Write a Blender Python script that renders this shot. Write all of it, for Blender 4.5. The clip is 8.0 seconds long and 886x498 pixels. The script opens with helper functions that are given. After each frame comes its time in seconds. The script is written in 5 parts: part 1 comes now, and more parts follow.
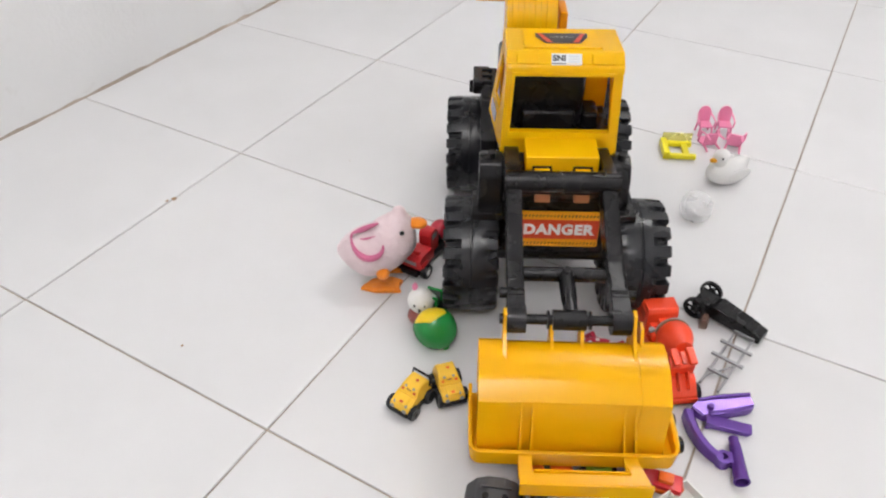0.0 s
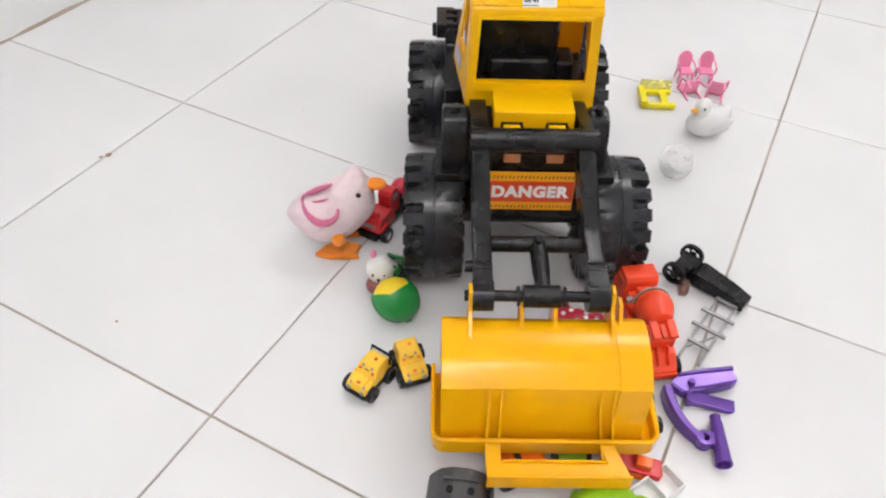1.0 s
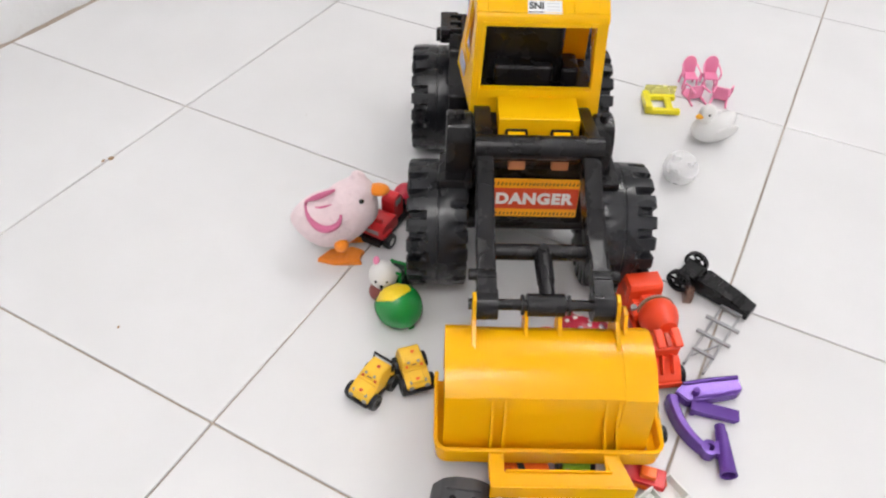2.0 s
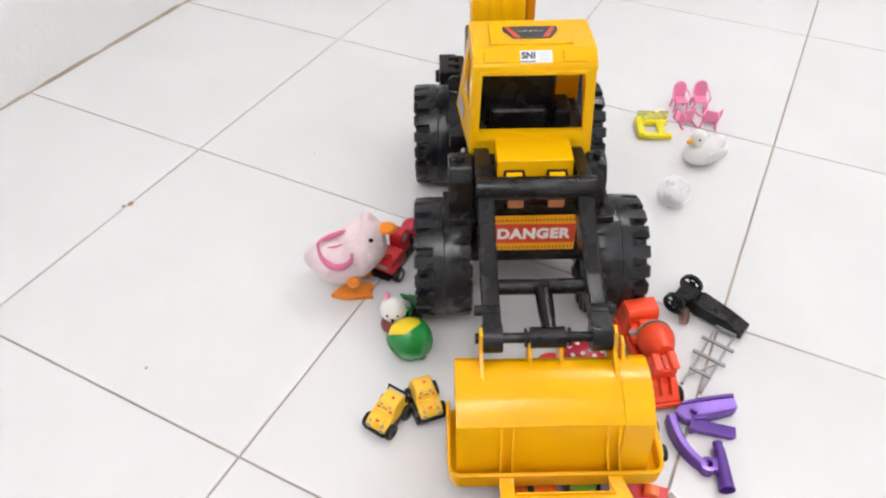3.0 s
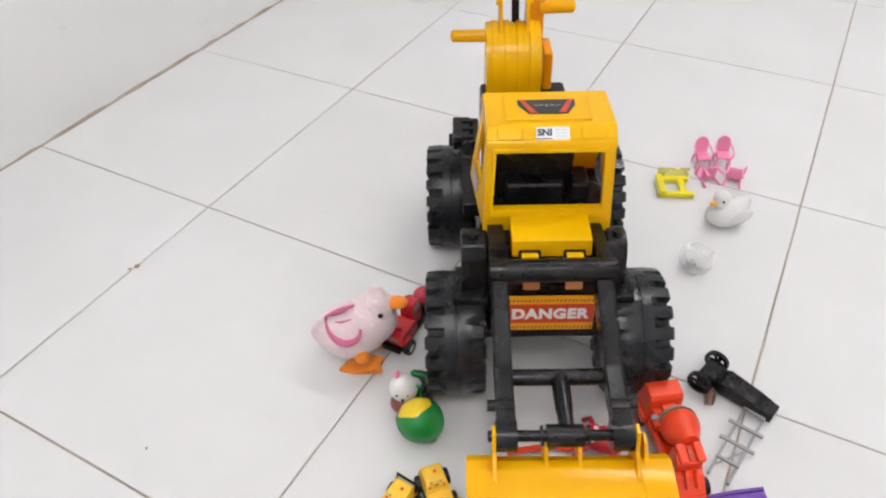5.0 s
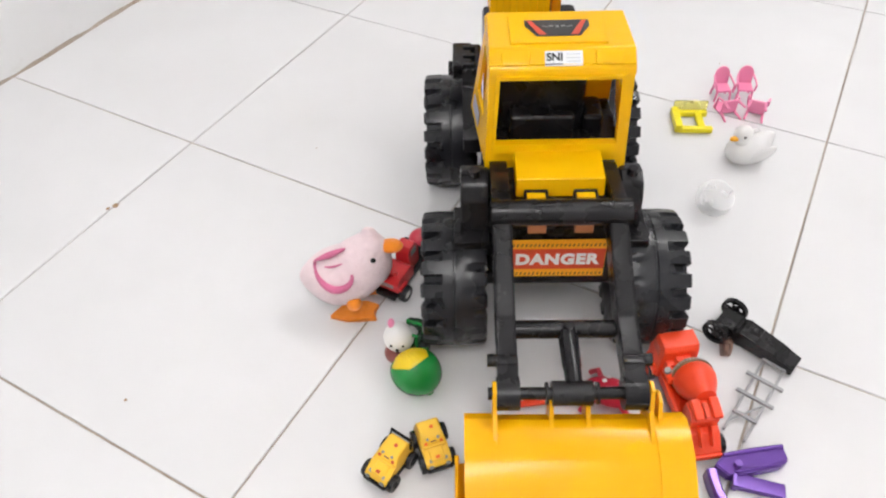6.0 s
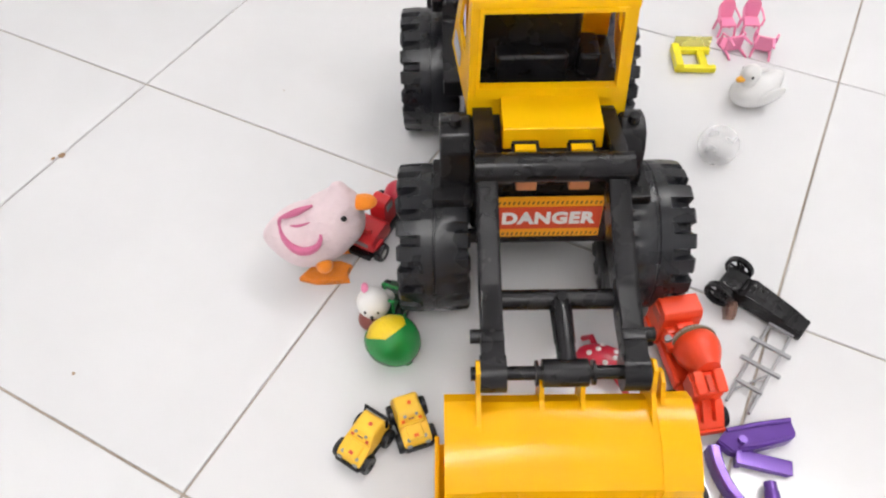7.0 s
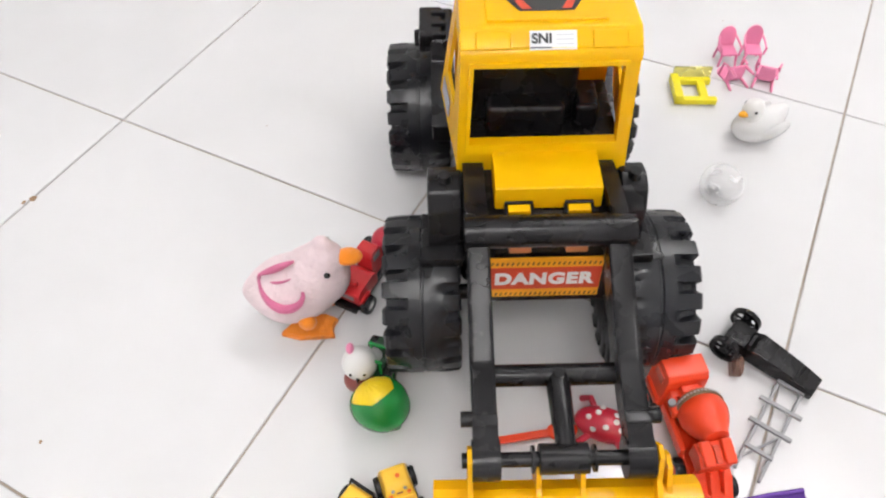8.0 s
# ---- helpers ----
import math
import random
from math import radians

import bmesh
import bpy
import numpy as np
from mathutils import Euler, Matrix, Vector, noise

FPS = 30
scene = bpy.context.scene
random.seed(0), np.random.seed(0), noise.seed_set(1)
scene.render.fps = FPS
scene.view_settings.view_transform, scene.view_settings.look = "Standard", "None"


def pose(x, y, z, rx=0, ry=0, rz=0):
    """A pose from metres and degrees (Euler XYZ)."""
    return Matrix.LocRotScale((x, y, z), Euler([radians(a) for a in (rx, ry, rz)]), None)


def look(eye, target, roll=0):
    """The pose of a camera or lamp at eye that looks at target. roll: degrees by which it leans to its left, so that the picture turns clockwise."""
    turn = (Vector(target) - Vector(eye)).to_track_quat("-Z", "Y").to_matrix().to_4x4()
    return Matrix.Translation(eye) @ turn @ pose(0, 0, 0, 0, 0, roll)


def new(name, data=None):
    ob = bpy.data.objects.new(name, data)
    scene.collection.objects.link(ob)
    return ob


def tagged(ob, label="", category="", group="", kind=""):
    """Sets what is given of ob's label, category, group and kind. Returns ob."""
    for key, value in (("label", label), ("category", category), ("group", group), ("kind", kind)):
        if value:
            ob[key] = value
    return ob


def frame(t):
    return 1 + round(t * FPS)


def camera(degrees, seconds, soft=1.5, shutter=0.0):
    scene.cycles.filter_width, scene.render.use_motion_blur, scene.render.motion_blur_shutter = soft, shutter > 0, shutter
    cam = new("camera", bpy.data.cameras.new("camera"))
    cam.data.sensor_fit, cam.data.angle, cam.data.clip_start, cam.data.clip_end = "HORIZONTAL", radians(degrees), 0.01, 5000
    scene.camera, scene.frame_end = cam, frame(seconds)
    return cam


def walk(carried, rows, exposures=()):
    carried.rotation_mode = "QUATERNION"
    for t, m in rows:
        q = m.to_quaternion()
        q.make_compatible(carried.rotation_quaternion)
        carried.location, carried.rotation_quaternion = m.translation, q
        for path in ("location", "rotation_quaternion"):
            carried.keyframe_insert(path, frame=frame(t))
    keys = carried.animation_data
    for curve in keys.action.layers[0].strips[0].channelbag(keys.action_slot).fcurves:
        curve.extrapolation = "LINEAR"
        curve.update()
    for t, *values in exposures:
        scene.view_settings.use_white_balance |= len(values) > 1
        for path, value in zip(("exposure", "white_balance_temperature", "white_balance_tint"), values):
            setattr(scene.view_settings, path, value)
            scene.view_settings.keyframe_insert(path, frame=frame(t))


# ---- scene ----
cam = camera(63.2, 8.0, soft=2.1)
PATH = [
    (0, (-0.1213, -0.6738, 0.638), (-0.1822, 0.8589, -0.645), -0.2),
    (0.5, (-0.1186, -0.6465, 0.62), (-0.1322, 0.8237, -0.735), 1.0),
    (1, (-0.1132, -0.6011, 0.608), (-0.0898, 0.8258, -0.794), 1.5),
    (2.5, (-0.1162, -0.5938, 0.613), (-0.0981, 0.8359, -0.786), 1.7),
    (3, (-0.1156, -0.6077, 0.66), (-0.1132, 0.8416, -0.719), -1.0),
    (3.5, (-0.1012, -0.612, 0.702), (-0.1403, 0.9532, -0.543), -2.7),
    (4, (-0.1066, -0.5877, 0.693), (-0.1504, 0.9472, -0.588), -2.5),
    (5.5, (-0.1097, -0.521, 0.668), (-0.1537, 0.9302, -0.707), -1.9),
    (6, (-0.1056, -0.4934, 0.64), (-0.1605, 0.8754, -0.818), -2.3),
    (6.5, (-0.1023, -0.4613, 0.613), (-0.1401, 0.7944, -0.943), -1.7),
    (7, (-0.1006, -0.4318, 0.598), (-0.1182, 0.8086, -0.971), -1.5),
    (7.5, (-0.0928, -0.4011, 0.604), (-0.1073, 0.8411, -0.964), -1.8),
    (8, (-0.0947, -0.3697, 0.598), (-0.1001, 0.8745, -0.968), -1.5),
]
EXPO = 0.55
walk(cam, [(t, look(eye, target, roll)) for t, eye, target, roll in PATH],
     exposures=[(0, EXPO - 0.08), (0.5, EXPO - 0.02), (1, EXPO + 0.04), (2.5, EXPO + 0.04), (3, EXPO + 0.14), (3.5, EXPO - 0.04), (4, EXPO - 0.05), (5.5, EXPO - 0.02), (6, EXPO + 0.14), (6.5, EXPO + 0.12), (8, EXPO + 0.18)])

# ---- light: two unseen ceiling tubes in a white room, one of them added fill ----
world = bpy.data.worlds.new("room_light")
scene.world = world
world.use_nodes = True
world.node_tree.nodes["Background"].inputs[0].default_value = (0.9, 0.95, 1, 1)
world.node_tree.nodes["Background"].inputs[1].default_value = 0.05

# first set by its floor glare; second added to fill shadows and front faces
LAMPS = ((1.02, 0.76, -28), (-0.10, -1.40, 62))


# ---- materials ----
def nodes_of(name):
    m = bpy.data.materials.new(name)
    m.use_nodes = True
    t = m.node_tree
    return m, t, t.nodes["Principled BSDF"]


def noise_node(t, scale, detail=4.0, space="Object"):
    co = t.nodes.new("ShaderNodeTexCoord")
    n = t.nodes.new("ShaderNodeTexNoise")
    n.inputs["Scale"].default_value = scale
    n.inputs["Detail"].default_value = detail
    t.links.new(co.outputs[space], n.inputs["Vector"])
    return n


def ramp(t, source, lo, hi, a, b):
    r = t.nodes.new("ShaderNodeMapRange")
    r.inputs["From Min"].default_value, r.inputs["From Max"].default_value = lo, hi
    r.inputs["To Min"].default_value, r.inputs["To Max"].default_value = a, b
    t.links.new(source, r.inputs["Value"])
    return r.outputs["Result"]


def mixed(t, factor, a, b):
    x = t.nodes.new("ShaderNodeMix")
    x.data_type = "RGBA"
    t.links.new(factor, x.inputs["Factor"])
    for socket, v in ((x.inputs["A"], a), (x.inputs["B"], b)):
        if isinstance(v, tuple):
            socket.default_value = (*v, 1)
        else:
            t.links.new(v, socket)
    return x.outputs["Result"]


def bumped(t, p, source, strength, distance):
    b = t.nodes.new("ShaderNodeBump")
    b.inputs["Strength"].default_value, b.inputs["Distance"].default_value = strength, distance
    t.links.new(source, b.inputs["Height"])
    t.links.new(b.outputs["Normal"], p.inputs["Normal"])


def plastic(name, rgb, rough=0.35, worn=0.12, metal=0.0, grain=900, bump=0.035, sss=0.0, dust=None, thin=0.0, spec=0.5, pass_through=None):
    """Moulded plastic: faint cloudiness, scuffed gloss, fine moulding grain."""
    m, t, p = nodes_of(name)
    cloud = noise_node(t, 22, 5)
    fine = noise_node(t, grain, 3)
    dark = tuple(c * (1 - worn) for c in rgb)
    pale = dust or tuple(min(1, c * (1 + worn * 0.6) + 0.004) for c in rgb)
    col = mixed(t, ramp(t, cloud.outputs["Fac"], 0.3, 0.7, 0, 1), dark, pale)
    t.links.new(col, p.inputs["Base Color"])
    scuff = noise_node(t, 35, 3)
    t.links.new(ramp(t, scuff.outputs["Fac"], 0.25, 0.8, rough * 0.9, min(1, rough * 1.2)), p.inputs["Roughness"])
    bumped(t, p, fine.outputs["Fac"], bump, 0.0006)
    p.inputs["Metallic"].default_value = metal
    p.inputs["Specular IOR Level"].default_value = spec
    if thin:
        # thin moulded walls let some light through
        glow_through = t.nodes.new("ShaderNodeBsdfTranslucent")
        glow_through.inputs["Color"].default_value = (*(pass_through or (1.0, rgb[1] * 0.72, rgb[2])), 1)
        both = t.nodes.new("ShaderNodeMixShader")
        both.inputs["Fac"].default_value = thin
        t.links.new(p.outputs["BSDF"], both.inputs[1])
        t.links.new(glow_through.outputs["BSDF"], both.inputs[2])
        t.links.new(both.outputs["Shader"], t.nodes["Material Output"].inputs["Surface"])
    if sss:
        p.inputs["Subsurface Weight"].default_value = sss
        p.inputs["Subsurface Radius"].default_value = (0.004, 0.003, 0.002)
    return m


def clear_plastic(name, rgb, rough=0.08, alpha_like=0.85, ior=1.3):
    m, t, p = nodes_of(name)
    p.inputs["Base Color"].default_value = (*rgb, 1)
    p.inputs["Transmission Weight"].default_value = alpha_like
    p.inputs["IOR"].default_value = ior
    n = noise_node(t, 40, 3)
    t.links.new(ramp(t, n.outputs["Fac"], 0.3, 0.7, rough, rough * 2.2), p.inputs["Roughness"])
    return m


def plush(name, rgb):
    m, t, p = nodes_of(name)
    cloud, fuzz = noise_node(t, 30, 4), noise_node(t, 1400, 2)
    col = mixed(t, ramp(t, cloud.outputs["Fac"], 0.35, 0.65, 0, 1), tuple(c * 0.9 for c in rgb), rgb)
    t.links.new(col, p.inputs["Base Color"])
    p.inputs["Roughness"].default_value = 0.9
    p.inputs["Sheen Weight"].default_value = 0.3
    lump = noise_node(t, 160, 4)
    both = t.nodes.new("ShaderNodeMath")
    both.operation = "ADD"
    t.links.new(fuzz.outputs["Fac"], both.inputs[0])
    t.links.new(ramp(t, lump.outputs["Fac"], 0.3, 0.7, 0, 2.2), both.inputs[1])
    bumped(t, p, both.outputs[0], 0.55, 0.001)
    return m


def tile_material():
    m, t, p = nodes_of("white_ceramic_tile")
    info = t.nodes.new("ShaderNodeObjectInfo")
    cloud, vein = noise_node(t, 6, 6, "Object"), noise_node(t, 38, 5, "Object")
    move = t.nodes.new("ShaderNodeVectorMath")
    move.operation = "ADD"
    for n in (cloud, vein):
        co = n.inputs["Vector"].links[0].from_socket
        add = t.nodes.new("ShaderNodeVectorMath")
        add.operation = "MULTIPLY_ADD"
        add.inputs[1].default_value = (1, 1, 1)
        spread = t.nodes.new("ShaderNodeVectorMath")
        spread.operation = "SCALE"
        spread.inputs[0].default_value = (7, 13, 3)
        t.links.new(info.outputs["Random"], spread.inputs["Scale"])
        t.links.new(co, add.inputs[0])
        t.links.new(spread.outputs[0], add.inputs[2])
        t.links.new(add.outputs[0], n.inputs["Vector"])
    t.nodes.remove(move)
    a = mixed(t, ramp(t, cloud.outputs["Fac"], 0.35, 0.7, 0, 1), (0.714, 0.71, 0.713), (0.75, 0.746, 0.75))
    b = mixed(t, ramp(t, vein.outputs["Fac"], 0.45, 0.75, 0, 0.25), a, (0.715, 0.71, 0.705))
    c = mixed(t, ramp(t, info.outputs["Random"], 0, 1, 0, 0.12), b, (0.67, 0.65, 0.64))
    t.links.new(c, p.inputs["Base Color"])
    smear = noise_node(t, 14, 6)
    t.links.new(ramp(t, smear.outputs["Fac"], 0.3, 0.75, 0.10, 0.24), p.inputs["Roughness"])
    wave = noise_node(t, 26, 3)
    bumped(t, p, wave.outputs["Fac"], 0.05, 0.001)
    return m


def grout_material():
    m, t, p = nodes_of("brown_grout")
    a, b = noise_node(t, 9, 5), noise_node(t, 160, 4)
    c = mixed(t, ramp(t, a.outputs["Fac"], 0.35, 0.65, 0, 1), (0.33, 0.27, 0.22), (0.48, 0.42, 0.36))
    c = mixed(t, ramp(t, b.outputs["Fac"], 0.45, 0.7, 0, 0.5), c, (0.27, 0.20, 0.14))
    t.links.new(c, p.inputs["Base Color"])
    p.inputs["Roughness"].default_value = 0.8
    bumped(t, p, b.outputs["Fac"], 0.5, 0.001)
    return m


def paint_material(name, rgb):
    m, t, p = nodes_of(name)
    a, b, d = noise_node(t, 3, 6), noise_node(t, 120, 5), noise_node(t, 17, 6)
    c = mixed(t, ramp(t, a.outputs["Fac"], 0.3, 0.7, 0, 1), tuple(v * 0.95 for v in rgb), rgb)
    c = mixed(t, ramp(t, d.outputs["Fac"], 0.66, 0.8, 0, 0.35), c, (0.55, 0.52, 0.48))
    t.links.new(c, p.inputs["Base Color"])
    p.inputs["Roughness"].default_value = 0.7
    bumped(t, p, b.outputs["Fac"], 0.25, 0.002)
    return m


def glow(name, rgb, strength):
    m, t, p = nodes_of(name)
    p.inputs["Emission Color"].default_value = (*rgb, 1)
    p.inputs["Emission Strength"].default_value = strength
    return m


TILE, GROUT = tile_material(), grout_material()
PAINT = paint_material("white_wall_paint", (0.84, 0.84, 0.84))
CEIL = paint_material("white_ceiling_paint", (0.86, 0.86, 0.86))
YELLOW = plastic("yellow_plastic", (0.99, 0.57, 0.001), 0.20, 0.02, thin=0.22, spec=0.30, bump=0.012)
DEEPYELLOW = plastic("golden_yellow_plastic", (0.99, 0.52, 0.001), 0.20, 0.03, thin=0.20, spec=0.32, bump=0.012)
THINYELLOW = plastic("thin_yellow_plastic", (0.99, 0.62, 0.001), 0.24, 0.02, thin=0.30, spec=0.30, bump=0.012)
AMBER = plastic("amber_plastic", (0.92, 0.36, 0.003), 0.32, 0.08, thin=0.12, spec=0.35)
BLACK = plastic("black_plastic", (0.0075, 0.007, 0.008), 0.26, 0.25, dust=(0.0125, 0.0118, 0.013), spec=0.26, bump=0.018)
RUBBER = plastic("black_tyre", (0.0085, 0.009, 0.0115), 0.27, 0.25, dust=(0.0145, 0.015, 0.0185), spec=0.36, bump=0.018)
GREY = plastic("dark_grey_plastic", (0.04, 0.039, 0.042), 0.45, 0.15)
PALEGREY = plastic("grey_plastic", (0.33, 0.33, 0.34), 0.4, 0.15)
RED = plastic("red_plastic", (0.62, 0.02, 0.025), 0.3, 0.1)
CRIMSON = plastic("crimson_plastic", (0.5, 0.015, 0.04), 0.3, 0.1)
ORANGE = plastic("orange_red_plastic", (0.86, 0.062, 0.014), 0.34, 0.07, sss=0.04)
TANGERINE = plastic("orange_plastic", (0.9, 0.15, 0.01), 0.32, 0.08)
CARYELLOW = plastic("golden_plastic", (0.95, 0.57, 0.045), 0.33, 0.1, spec=0.4)
LIME = plastic("lime_plastic", (0.26, 0.52, 0.012), 0.3, 0.1)
LEAF = plastic("leaf_green_plastic", (0.008, 0.24, 0.04), 0.2, 0.12)
DARKLEAF = plastic("dark_green_plastic", (0.006, 0.045, 0.014), 0.25, 0.15)
CORN = plastic("corn_yellow_plastic", (0.85, 0.6, 0.01), 0.3, 0.08)
PURPLE = plastic("purple_pearl_plastic", (0.125, 0.045, 0.31), 0.2, 0.12, metal=0.3)
PINK = plastic("pink_plastic", (0.89, 0.28, 0.47), 0.35, 0.06, sss=0.05)
LEMON = plastic("lemon_plastic", (0.86, 0.74, 0.01), 0.35, 0.06)
WHITE = plastic("white_plastic", (0.8, 0.79, 0.77), 0.3, 0.04)
MILKY = plastic("milky_plastic", (0.93, 0.925, 0.915), 0.18, 0.03, thin=0.35, spec=0.5, pass_through=(0.95, 0.94, 0.93))
CLEAR = clear_plastic("clear_plastic", (0.99, 0.99, 0.99), 0.2, 0.97, 1.03)
SMOKE = clear_plastic("smoky_brown_plastic", (0.35, 0.2, 0.15), 0.12, 0.6)
BROWN = plastic("brown_plastic", (0.25, 0.06, 0.05), 0.3, 0.1)
TAN = plastic("tan_plastic", (0.58, 0.21, 0.08), 0.4, 0.3)
GOLD = plastic("golden_orange_plastic", (0.9, 0.42, 0.015), 0.35, 0.06)
DECALBAND = plastic("olive_print", (0.24, 0.19, 0.11), 0.4, 0.3)
FUR = plush("pale_pink_plush", (0.87, 0.70, 0.72))
MAGENTA = plush("magenta_felt", (0.66, 0.16, 0.30))
FEETS = plush("orange_felt", (0.98, 0.29, 0.012))
PAPER = plastic("white_sticker", (0.8, 0.8, 0.8), 0.4, 0.03)
DECALRED = plastic("red_sticker", (0.62, 0.06, 0.02), 0.35, 0.06)
DECALORANGE = plastic("orange_sticker", (0.88, 0.38, 0.012), 0.35, 0.06)
DECALBLACK = plastic("black_sticker", (0.02, 0.02, 0.02), 0.35, 0.1)
DECALGREY = plastic("grey_sticker", (0.3, 0.3, 0.3), 0.4, 0.1)
PALETEXT = plastic("pale_print", (0.55, 0.55, 0.56), 0.4, 0.05)
INK = plastic("eye_black", (0.01, 0.01, 0.01), 0.2, 0.1)
DIRT = plastic("brown_crumb", (0.36, 0.23, 0.13), 0.8, 0.3)
TUBE = glow("lit_tube", (0.995, 0.976, 0.978), 118.0)


# ---- mesh helpers ----
def moved(bm, verts, m):
    bmesh.ops.transform(bm, matrix=m, verts=verts)


def add_box(bm, c, s, bevel=0.0012, m=None, seg=2):
    made = bmesh.ops.create_cube(bm, size=1, matrix=Matrix.Translation(c) @ (m or Matrix()) @ Matrix.Diagonal((*s, 1)))
    verts = made["verts"]
    if bevel:
        edges = list({e for v in verts for e in v.link_edges})
        bmesh.ops.bevel(bm, geom=edges, offset=min(bevel, min(s) * 0.45), segments=seg, affect="EDGES", profile=0.5)
    return bm


def add_cyl(bm, a, b, r, r2=None, seg=20):
    a, b = Vector(a), Vector(b)
    d = b - a
    m = Matrix.Translation((a + b) / 2) @ d.to_track_quat("Z", "Y").to_matrix().to_4x4()
    bmesh.ops.create_cone(bm, cap_ends=True, segments=seg, radius1=r, radius2=r if r2 is None else r2, depth=d.length, matrix=m)
    return bm


def add_prism(bm, pts, x0, x1, m=None, bevel=0.0):
    """A polygon of (y, z) points, drawn out along x."""
    n = len(pts)
    vs = [bm.verts.new((x, y, z)) for x in (x0, x1) for y, z in pts]
    fs = [bm.faces.new(vs[:n][::-1]), bm.faces.new(vs[n:])]
    for i in range(n):
        j = (i + 1) % n
        fs.append(bm.faces.new((vs[i], vs[j], vs[n + j], vs[n + i])))
    if bevel:
        edges = list({e for f in fs for e in f.edges})
        geo = bmesh.ops.bevel(bm, geom=edges, offset=bevel, segments=2, affect="EDGES", profile=0.5)
        vs = list({v for f in geo["faces"] for v in f.verts} | {v for v in vs if v.is_valid})
    if m:
        moved(bm, vs, m)
    return bm


def add_lathe(bm, prof, m, seg=32, closed=False):
    """Turns (radius, height) points round z."""
    rings = []
    for r, hgt in prof:
        rings.append([bm.verts.new(m @ Vector((r * math.cos(a), r * math.sin(a), hgt)))
                      for a in (2 * math.pi * k / seg for k in range(seg))])
    pairs = list(zip(rings, rings[1:])) + ([(rings[-1], rings[0])] if closed else [])
    for p, q in pairs:
        for k in range(seg):
            j = (k + 1) % seg
            bm.faces.new((p[k], p[j], q[j], q[k]))
    if not closed:
        bm.faces.new(rings[0][::-1])
        bm.faces.new(rings[-1])
    return bm


def add_ball(bm, c, s, m=None, seg=20, rings=14):
    bmesh.ops.create_uvsphere(bm, u_segments=seg, v_segments=rings, radius=1,
                              matrix=Matrix.Translation(c) @ (m or Matrix()) @ Matrix.Diagonal((*s, 1)))
    return bm


def add_tube(bm, pts, r, seg=10, radii=None):
    pts = [Vector(p) for p in pts]
    rings = []
    for i, p in enumerate(pts):
        d = (pts[min(i + 1, len(pts) - 1)] - pts[max(i - 1, 0)]).normalized()
        side = d.cross(Vector((0, 0, 1)))
        side = side.normalized() if side.length > 1e-4 else Vector((1, 0, 0))
        up = side.cross(d)
        rad = radii[i] if radii else r
        rings.append([bm.verts.new(p + rad * (math.cos(a) * side + math.sin(a) * up))
                      for a in (2 * math.pi * k / seg for k in range(seg))])
    for p, q in zip(rings, rings[1:]):
        for k in range(seg):
            j = (k + 1) % seg
            bm.faces.new((p[k], p[j], q[j], q[k]))
    bm.faces.new(rings[0][::-1])
    bm.faces.new(rings[-1])
    return bm


def part(name, bm, material, parent=None, label="", angle=38):
    bmesh.ops.recalc_face_normals(bm, faces=bm.faces)
    me = bpy.data.meshes.new(name)
    bm.to_mesh(me)
    bm.free()
    me.materials.append(material)
    me.shade_smooth()
    me.set_sharp_from_angle(angle=radians(angle))
    ob = new(name, me)
    weigh = ob.modifiers.new("even_normals", "WEIGHTED_NORMAL")
    weigh.keep_sharp = True
    if parent:
        ob.parent = parent
    return tagged(ob, label)


def again(ob, parent, m=None):
    """One more part on the same mesh."""
    o = new(ob.name.split(".")[0], ob.data)
    o.modifiers.new("even_normals", "WEIGHTED_NORMAL").keep_sharp = True
    o.parent = parent
    if m:
        o.matrix_basis = m
    return o


def thing(name, m, label, category, group=""):
    ob = new(name)
    ob.empty_display_size = 0.02
    ob.matrix_basis = m
    return tagged(ob, label, category, group)


def NB():
    return bmesh.new()


def lettering(name, words, size, m, material, parent, weight=0.034, spacing=1.0):
    cu = bpy.data.curves.new(name, "FONT")
    cu.body, cu.size, cu.align_x, cu.align_y = words, size, "CENTER", "CENTER"
    cu.extrude, cu.offset = 0.0002, size * weight
    cu.space_character = spacing
    tmp = bpy.data.objects.new(name + "_outline", cu)
    me = bpy.data.meshes.new_from_object(tmp)
    bpy.data.objects.remove(tmp)
    me.materials.clear()
    me.materials.append(material)
    ob = new(name, me)
    ob.parent = parent
    ob.matrix_basis = m
    return ob


# ---- the room ----
GRID = Matrix.Translation((-0.681, -0.03, 0)) @ Matrix.Rotation(radians(-27.9), 4, "Z")
U0, U1, V0, V1, TOP = -0.38, 2.82, -1.6, 3.2, 2.7


def slab(name, lo, hi, material, label, category):
    bm = NB()
    c = [(a + b) / 2 for a, b in zip(lo, hi)]
    add_box(bm, c, [b - a for a, b in zip(lo, hi)], 0)
    ob = part(name, bm, material)
    ob.matrix_basis = GRID
    return tagged(ob, label, category, kind="structure")


floor = slab("floor", (U0 - 0.1, V0 - 0.1, -0.12), (U1 + 0.1, V1 + 0.1, -0.0022), GROUT, "glossy white ceramic tile floor with brown grout lines", "floor")
slab("wall_west", (U0 - 0.12, V0 - 0.12, -0.02), (U0, V1 + 0.12, TOP), PAINT, "white painted wall with faint scuffs", "wall")
slab("wall_east", (U1, V0 - 0.12, -0.02), (U1 + 0.12, V1 + 0.12, TOP), PAINT, "white painted wall", "wall")
slab("wall_north", (U0, V1, -0.02), (U1, V1 + 0.12, TOP), PAINT, "white painted wall", "wall")
slab("wall_south", (U0, V0 - 0.12, -0.02), (U1, V0, TOP), PAINT, "white painted wall", "wall")
